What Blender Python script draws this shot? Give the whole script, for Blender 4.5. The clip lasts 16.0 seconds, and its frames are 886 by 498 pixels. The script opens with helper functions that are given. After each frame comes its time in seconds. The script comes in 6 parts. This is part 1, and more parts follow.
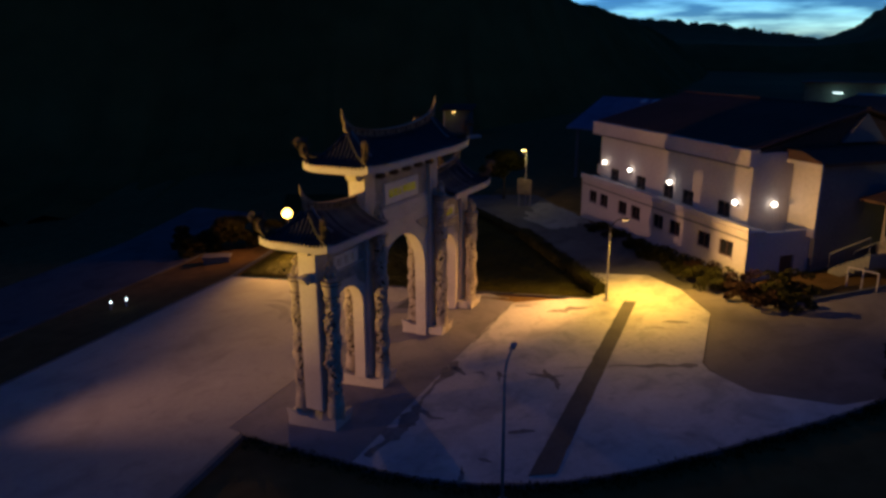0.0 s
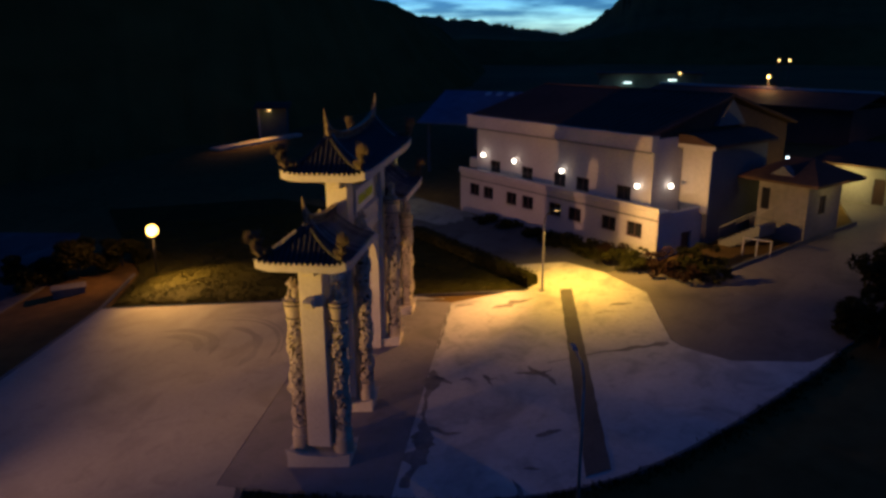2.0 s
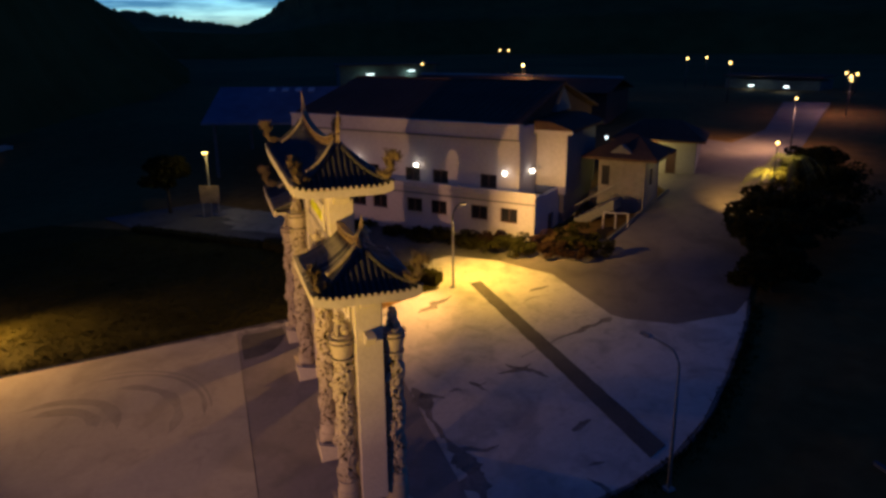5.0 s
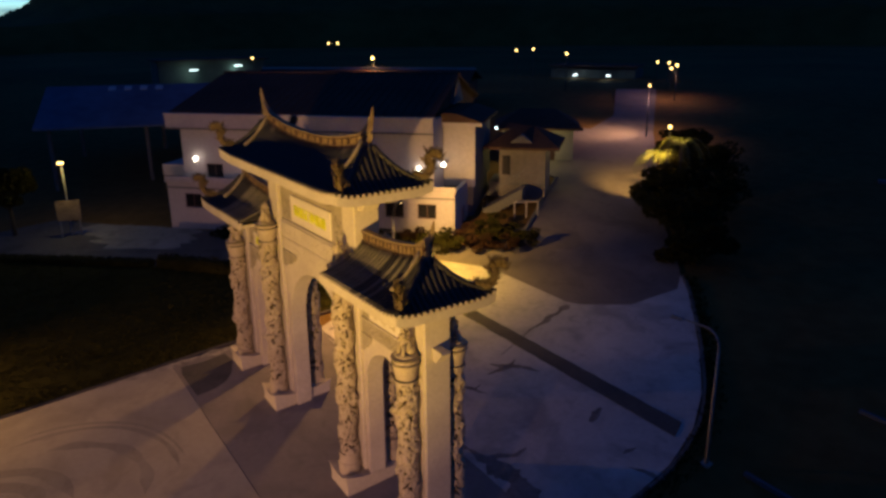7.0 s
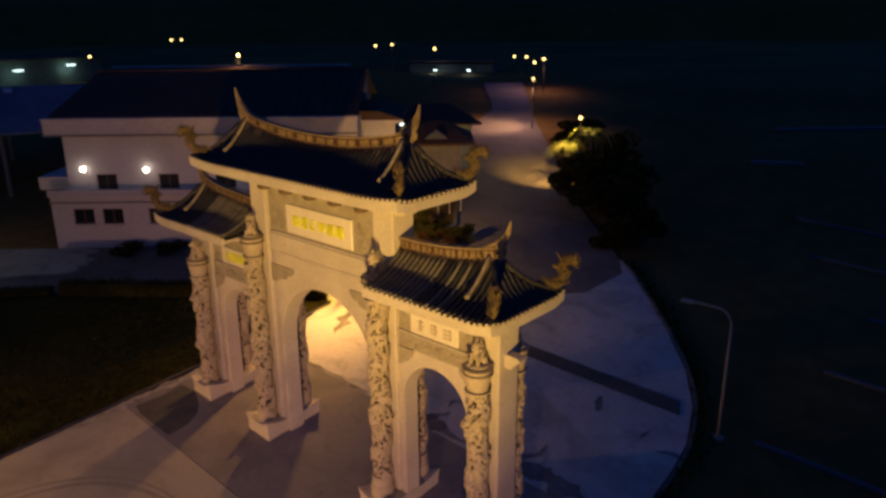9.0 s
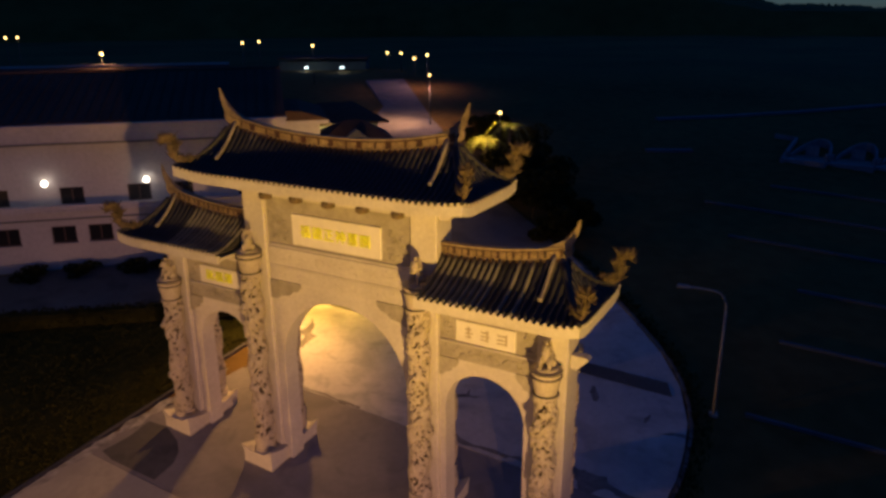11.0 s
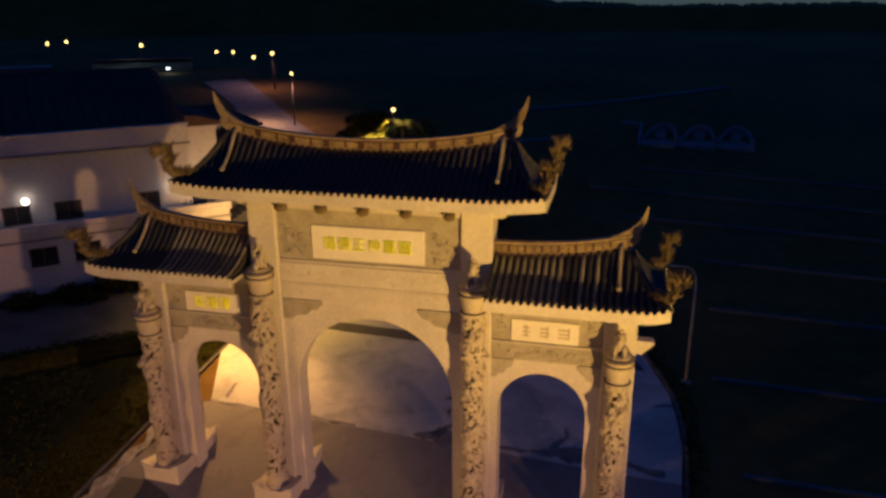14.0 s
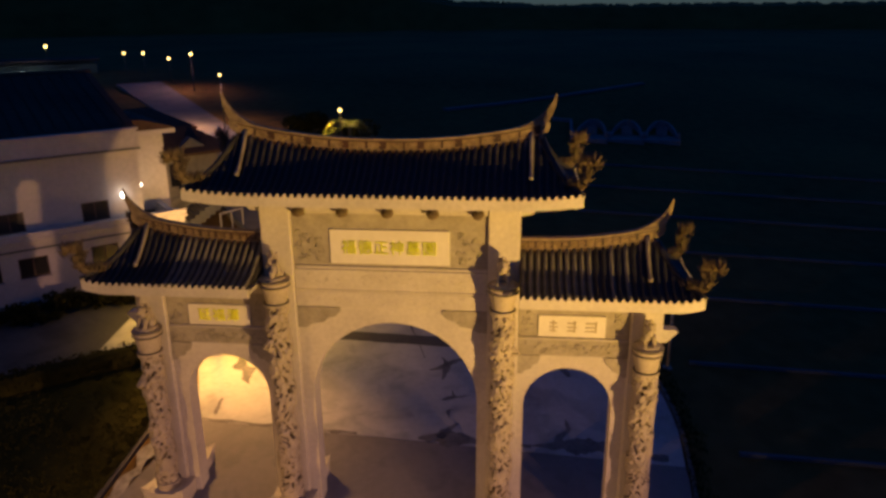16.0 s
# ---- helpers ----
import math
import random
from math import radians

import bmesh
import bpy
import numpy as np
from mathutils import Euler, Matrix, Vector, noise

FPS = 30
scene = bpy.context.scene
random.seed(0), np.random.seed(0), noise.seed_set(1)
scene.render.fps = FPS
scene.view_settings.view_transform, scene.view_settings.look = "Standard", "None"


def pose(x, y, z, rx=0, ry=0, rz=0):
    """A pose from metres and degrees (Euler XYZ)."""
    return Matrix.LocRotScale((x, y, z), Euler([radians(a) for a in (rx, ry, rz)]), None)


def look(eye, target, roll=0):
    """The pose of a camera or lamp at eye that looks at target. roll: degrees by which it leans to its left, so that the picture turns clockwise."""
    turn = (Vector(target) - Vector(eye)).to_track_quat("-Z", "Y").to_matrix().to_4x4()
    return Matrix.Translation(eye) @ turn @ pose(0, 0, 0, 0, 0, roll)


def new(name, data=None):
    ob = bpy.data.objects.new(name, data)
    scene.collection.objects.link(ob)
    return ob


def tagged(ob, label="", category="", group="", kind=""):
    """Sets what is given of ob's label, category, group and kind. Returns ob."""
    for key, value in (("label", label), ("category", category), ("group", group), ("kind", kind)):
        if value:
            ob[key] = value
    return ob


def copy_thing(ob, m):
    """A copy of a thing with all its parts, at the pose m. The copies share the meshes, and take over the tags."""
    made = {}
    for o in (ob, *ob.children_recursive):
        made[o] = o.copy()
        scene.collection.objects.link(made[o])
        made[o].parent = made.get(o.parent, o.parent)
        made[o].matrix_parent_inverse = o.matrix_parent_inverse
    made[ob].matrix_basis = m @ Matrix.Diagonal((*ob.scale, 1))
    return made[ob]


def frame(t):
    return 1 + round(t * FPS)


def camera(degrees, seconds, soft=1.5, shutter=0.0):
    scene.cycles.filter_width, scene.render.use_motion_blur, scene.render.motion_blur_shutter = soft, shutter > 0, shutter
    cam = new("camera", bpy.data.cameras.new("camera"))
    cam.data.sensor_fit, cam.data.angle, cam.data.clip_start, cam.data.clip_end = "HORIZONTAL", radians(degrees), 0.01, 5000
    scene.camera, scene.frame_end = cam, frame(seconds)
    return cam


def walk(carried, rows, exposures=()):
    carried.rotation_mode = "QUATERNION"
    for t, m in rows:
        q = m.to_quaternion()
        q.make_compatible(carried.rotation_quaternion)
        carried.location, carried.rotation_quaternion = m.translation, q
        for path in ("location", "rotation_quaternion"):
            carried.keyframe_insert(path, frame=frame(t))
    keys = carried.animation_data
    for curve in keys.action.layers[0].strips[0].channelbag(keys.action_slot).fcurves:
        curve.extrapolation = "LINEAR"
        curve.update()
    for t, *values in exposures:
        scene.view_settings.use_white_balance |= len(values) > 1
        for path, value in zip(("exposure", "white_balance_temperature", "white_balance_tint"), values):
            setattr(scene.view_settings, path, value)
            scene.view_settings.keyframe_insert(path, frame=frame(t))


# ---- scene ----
cam = camera(62.6, 16.0, 3.0)
METRES, EYE, TILT, LEAN, TURN = 52.0, 15.2, 0.0, 0.0, 25.9
ROWS = [
    (0.0, 0.0, 0.0, 0.0, -0.05, -15.35, 0.18),
    (0.5, -0.0427, 0.0107, -0.0004, -4.49, -15.43, 0.21),
    (1.0, -0.0872, 0.0254, 0.0008, -9.27, -15.66, 0.22),
    (1.5, -0.1275, 0.0421, 0.0002, -13.73, -15.73, 0.25),
    (2.0, -0.1691, 0.0626, -0.0012, -18.53, -15.76, 0.34),
    (2.5, -0.206, 0.0843, -0.0013, -23.0, -15.82, 0.37),
    (3.0, -0.2421, 0.1102, -0.001, -27.66, -15.94, 0.45),
    (3.5, -0.2752, 0.1374, -0.0003, -32.24, -16.08, 0.5),
    (4.0, -0.3034, 0.1652, -0.0001, -36.38, -16.23, 0.52),
    (4.5, -0.3278, 0.1907, 0.0002, -39.98, -16.36, 0.54),
    (7.0, -0.4179, 0.3571, -0.0021, -60.27, -17.11, 0.5),
    (7.5, -0.4273, 0.3855, -0.0019, -63.59, -17.2, 0.47),
    (8.0, -0.4361, 0.4198, -0.0025, -67.52, -17.29, 0.47),
    (8.5, -0.442, 0.4472, -0.0031, -70.64, -17.38, 0.44),
    (9.0, -0.4462, 0.4778, -0.0036, -74.1, -17.49, 0.43),
    (11.5, -0.445, 0.6098, -0.0044, -89.47, -17.88, 0.32),
    (12.0, -0.4422, 0.6332, -0.0047, -92.35, -17.95, 0.35),
    (12.5, -0.4378, 0.6538, -0.0049, -94.94, -18.02, 0.43),
    (13.0, -0.4334, 0.6749, -0.0053, -97.62, -18.05, 0.41),
    (13.5, -0.4288, 0.6936, -0.0054, -100.01, -18.1, 0.43),
    (14.0, -0.4233, 0.7121, -0.0057, -102.39, -18.11, 0.45),
    (14.5, -0.4185, 0.727, -0.006, -104.32, -18.13, 0.44),
    (15.0, -0.4126, 0.7443, -0.0062, -106.6, -18.13, 0.44),
    (15.5, -0.4076, 0.7571, -0.0064, -108.29, -18.15, 0.44),
    (16.0, -0.4014, 0.7714, -0.0067, -110.2, -18.18, 0.43),
]
walk(cam, [(t, pose(0, 0, EYE, TILT, LEAN, TURN) @ pose(METRES * x, METRES * y, METRES * z, 90 + pitch, roll, yaw)) for t, x, y, z, yaw, pitch, roll in ROWS])

# ---- world and large lights ----
world = bpy.data.worlds.new("world")
scene.world = world
world.use_nodes = True
wn, wl = world.node_tree.nodes, world.node_tree.links
wn.clear()
sky = wn.new("ShaderNodeTexSky")
sky.sky_type, sky.sun_disc = "NISHITA", False
sky.sun_elevation, sky.sun_rotation = radians(4.0), radians(-70.0)
sky.altitude, sky.dust_density, sky.ozone_density = 100, 0.3, 6.0
# broken bright cloud low over the horizon, thinning out overhead
wtc = wn.new("ShaderNodeTexCoord")
wmap = wn.new("ShaderNodeMapping")
wmap.inputs["Scale"].default_value = (7.0, 7.0, 46.0)
wnoise = wn.new("ShaderNodeTexNoise")
wnoise.inputs["Scale"].default_value = 1.3
wnoise.inputs["Detail"].default_value = 5
wramp = wn.new("ShaderNodeValToRGB")
wramp.color_ramp.elements[0].position, wramp.color_ramp.elements[0].color = 0.42, (1.5, 2.6, 4.6, 1)
wramp.color_ramp.elements[1].position, wramp.color_ramp.elements[1].color = 0.66, (8.6, 10.4, 12.2, 1)
wsep = wn.new("ShaderNodeSeparateXYZ")
wlow = wn.new("ShaderNodeMapRange")
wlow.inputs["From Min"].default_value, wlow.inputs["From Max"].default_value = 0.02, 0.13
wlow.inputs["To Min"].default_value, wlow.inputs["To Max"].default_value = 1.0, 0.0
wnorth = wn.new("ShaderNodeMapRange")
wnorth.inputs["From Min"].default_value, wnorth.inputs["From Max"].default_value = 0.55, 0.97
wboth = wn.new("ShaderNodeMath")
wboth.operation = "MULTIPLY"
wmix = wn.new("ShaderNodeMix")
wmix.data_type = "RGBA"
wmix.inputs["A"].default_value = (0.52, 0.64, 0.92, 1)
wmul = wn.new("ShaderNodeMix")
wmul.data_type, wmul.blend_type = "RGBA", "MULTIPLY"
wmul.inputs["Factor"].default_value = 1.0
wbg = wn.new("ShaderNodeBackground")
wbg.inputs["Strength"].default_value = 0.112
wout = wn.new("ShaderNodeOutputWorld")
wl.new(wtc.outputs["Generated"], wmap.inputs["Vector"])
wl.new(wtc.outputs["Generated"], wsep.inputs["Vector"])
wl.new(wsep.outputs["Z"], wlow.inputs["Value"])
wl.new(wsep.outputs["Y"], wnorth.inputs["Value"])
wl.new(wlow.outputs["Result"], wboth.inputs[0])
wl.new(wnorth.outputs["Result"], wboth.inputs[1])
wl.new(wmap.outputs["Vector"], wnoise.inputs["Vector"])
wl.new(wnoise.outputs["Fac"], wramp.inputs["Fac"])
wl.new(wboth.outputs[0], wmix.inputs["Factor"])
wl.new(wramp.outputs["Color"], wmix.inputs["B"])
wl.new(sky.outputs["Color"], wmul.inputs["A"])
wl.new(wmix.outputs["Result"], wmul.inputs["B"])
wl.new(wmul.outputs["Result"], wbg.inputs["Color"])
wl.new(wbg.outputs["Background"], wout.inputs["Surface"])

FLOOD = (1.0, 0.61, 0.048)
DUSK = (1.0, 0.50, 0.30)
WARM = (1.0, 0.80, 0.55)
COOL = (0.80, 0.95, 1.0)


def point_light(place, watts, colour, radius=0.12):
    d = bpy.data.lights.new("bulb_light", "POINT")
    d.energy, d.color, d.shadow_soft_size = watts, colour, radius
    o = new("bulb_light", d)
    o.location = place
    return o


def spot_light(place, target, watts, colour, degrees=140, blend=0.7, radius=0.12):
    d = bpy.data.lights.new("head_light", "SPOT")
    d.energy, d.color, d.shadow_soft_size = watts, colour, radius
    d.spot_size, d.spot_blend = radians(degrees), blend
    o = new("head_light", d)
    o.matrix_world = look(place, target)
    return o


STAR = (-36.3, 46.1, 2.5)      # sodium lamp on the lawn's corner
WEST = (-37.6, 10.9, 0.96)      # its twin by the approach, south-west of the gate
POOL = (-7.3, 40.2, 5.85)      # cut-off lamp at the hedge's end
spot_light((-35.95, 45.7, 2.35), (-31.4, 42.2, -0.6), 5200, (1.0, 0.49, 0.11), 112, 1.0, 0.2)
point_light((-36.3, 45.55, 2.4), 260, (1.0, 0.46, 0.10), 0.2)
spot_light((-35.9, 45.65, 2.45), (-31.0, 39.6, -0.8), 4600, (1.0, 0.49, 0.12), 72, 1.0, 0.6)
spot_light((-36.8, 45.8, 2.45), (-50.0, 38.0, -2.5), 900, (1.0, 0.40, 0.12), 100, 1.0)
spot_light((-37.4, 11.1, 1.0), (-17.3, 28.8, 14.4), 31000, FLOOD, 53, 1.0, 0.2)
spot_light((-37.4, 11.1, 0.95), (-13.3, 38.0, 8.2), 16800, DUSK, 56, 1.0, 0.3)
spot_light(POOL, (-6.6, 39.7, 1.0), 3300, (1.0, 0.55, 0.055), 150, 1.0)
spot_light((-9.05, 39.75, 5.9), (-13.5, 37.4, 0.9), 5000, (1.0, 0.48, 0.12), 80, 1.0, 0.4)
spot_light((-7.2, 40.3, 5.75), (1.2, 43.6, 3.2), 3600, (1.0, 0.56, 0.15), 84, 1.0)
point_light((-7.0, 40.5, 5.6), 110, (1.0, 0.54, 0.14))


# ---- materials ----
def material(name, colour, rough=0.8, second=None, grain=6.0, stain=0.35, bump=0.15, metal=0.0, glow=None, glow_strength=0.0,
             island=0.0, spec=0.5, stretch=(1, 1, 1)):
    """A procedural surface: base colour, fine grain and broad stains at two scales, and relief."""
    m = bpy.data.materials.new(name)
    m.use_nodes = True
    n, l = m.node_tree.nodes, m.node_tree.links
    b = n["Principled BSDF"]
    b.inputs["Roughness"].default_value = rough
    b.inputs["Metallic"].default_value = metal
    b.inputs["Specular IOR Level"].default_value = spec
    if glow:
        b.inputs["Emission Color"].default_value = (*glow, 1)
        b.inputs["Emission Strength"].default_value = glow_strength
    second = second or tuple(c * 0.6 for c in colour)
    tc = n.new("ShaderNodeTexCoord")
    mp = n.new("ShaderNodeMapping")
    mp.inputs["Scale"].default_value = stretch
    l.new(tc.outputs["Object"], mp.inputs["Vector"])
    fine, broad = n.new("ShaderNodeTexNoise"), n.new("ShaderNodeTexNoise")
    for node, scale, detail in ((fine, grain, 6), (broad, stain, 4)):
        node.inputs["Scale"].default_value, node.inputs["Detail"].default_value = scale, detail
        l.new(mp.outputs["Vector"], node.inputs["Vector"])
    add = n.new("ShaderNodeMath")
    add.operation = "MULTIPLY_ADD"
    add.inputs[1].default_value = 0.45
    l.new(fine.outputs["Fac"], add.inputs[0])
    sc = n.new("ShaderNodeMath")
    sc.operation = "MULTIPLY"
    sc.inputs[1].default_value = 0.6
    l.new(broad.outputs["Fac"], sc.inputs[0])
    l.new(sc.outputs[0], add.inputs[2])
    last = add.outputs[0]
    if island:
        info = n.new("ShaderNodeObjectInfo")
        r = n.new("ShaderNodeMath")
        r.operation = "MULTIPLY_ADD"
        r.inputs[1].default_value = island
        l.new(info.outputs["Random"], r.inputs[0])
        l.new(last, r.inputs[2])
        last = r.outputs[0]
    ramp = n.new("ShaderNodeValToRGB")
    ramp.color_ramp.elements[0].position, ramp.color_ramp.elements[0].color = 0.36, (*second, 1)
    ramp.color_ramp.elements[1].position, ramp.color_ramp.elements[1].color = 0.68, (*colour, 1)
    l.new(last, ramp.inputs["Fac"])
    l.new(ramp.outputs["Color"], b.inputs["Base Color"])
    if bump:
        bp = n.new("ShaderNodeBump")
        bp.inputs["Strength"].default_value, bp.inputs["Distance"].default_value = bump, 0.05
        l.new(fine.outputs["Fac"], bp.inputs["Height"])
        l.new(bp.outputs["Normal"], b.inputs["Normal"])
    return m


def paving(name, colour, dark, pale, bay=0.10, blot=0.55):
    """Cast concrete: broad damp bays, cloudy blots, pale scuffs, fine grain and relief."""
    m = material(name, colour, 0.85, tuple(0.6 * c + 0.4 * d for c, d in zip(colour, dark)), 4.5, bay, 0.12, spec=0.25)
    n, l = m.node_tree.nodes, m.node_tree.links
    b = n["Principled BSDF"]
    base = b.inputs["Base Color"].links[0].from_socket
    tc = n.new("ShaderNodeTexCoord")
    for scale, low, high, tone, amount in ((blot, 0.50, 0.66, dark, 0.55), (blot * 2.6, 0.56, 0.70, dark, 0.4), (blot * 0.5, 0.55, 0.68, pale, 0.5)):
        t = n.new("ShaderNodeTexNoise")
        t.inputs["Scale"].default_value, t.inputs["Detail"].default_value, t.inputs["Distortion"].default_value = scale, 6, 0.6
        l.new(tc.outputs["Object"], t.inputs["Vector"])
        r = n.new("ShaderNodeMapRange")
        r.inputs["From Min"].default_value, r.inputs["From Max"].default_value, r.inputs["To Max"].default_value = low, high, amount
        l.new(t.outputs["Fac"], r.inputs["Value"])
        x = n.new("ShaderNodeMix")
        x.data_type = "RGBA"
        x.inputs["B"].default_value = (*tone, 1)
        l.new(r.outputs["Result"], x.inputs["Factor"])
        l.new(base, x.inputs["A"])
        base = x.outputs["Result"]
    l.new(base, b.inputs["Base Color"])
    return m


def tile_lit_end(name, colour, second, pale, low, high, amount):
    """Tile rolls with light near the ridge painted in as a paler tone; low and high count up from the eave."""
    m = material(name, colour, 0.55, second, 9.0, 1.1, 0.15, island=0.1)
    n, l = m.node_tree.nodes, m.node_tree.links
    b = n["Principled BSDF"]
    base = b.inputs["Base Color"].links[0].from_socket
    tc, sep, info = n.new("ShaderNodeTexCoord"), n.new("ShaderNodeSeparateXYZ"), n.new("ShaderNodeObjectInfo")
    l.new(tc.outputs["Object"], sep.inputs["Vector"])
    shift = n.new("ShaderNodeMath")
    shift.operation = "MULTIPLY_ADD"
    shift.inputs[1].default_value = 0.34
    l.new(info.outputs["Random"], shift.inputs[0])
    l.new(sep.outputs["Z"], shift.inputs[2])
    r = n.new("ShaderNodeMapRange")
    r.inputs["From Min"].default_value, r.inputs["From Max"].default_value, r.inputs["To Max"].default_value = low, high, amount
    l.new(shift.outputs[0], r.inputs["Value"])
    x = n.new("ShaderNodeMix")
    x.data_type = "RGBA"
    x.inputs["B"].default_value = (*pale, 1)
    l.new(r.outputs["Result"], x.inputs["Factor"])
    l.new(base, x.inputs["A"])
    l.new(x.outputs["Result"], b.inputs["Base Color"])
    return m


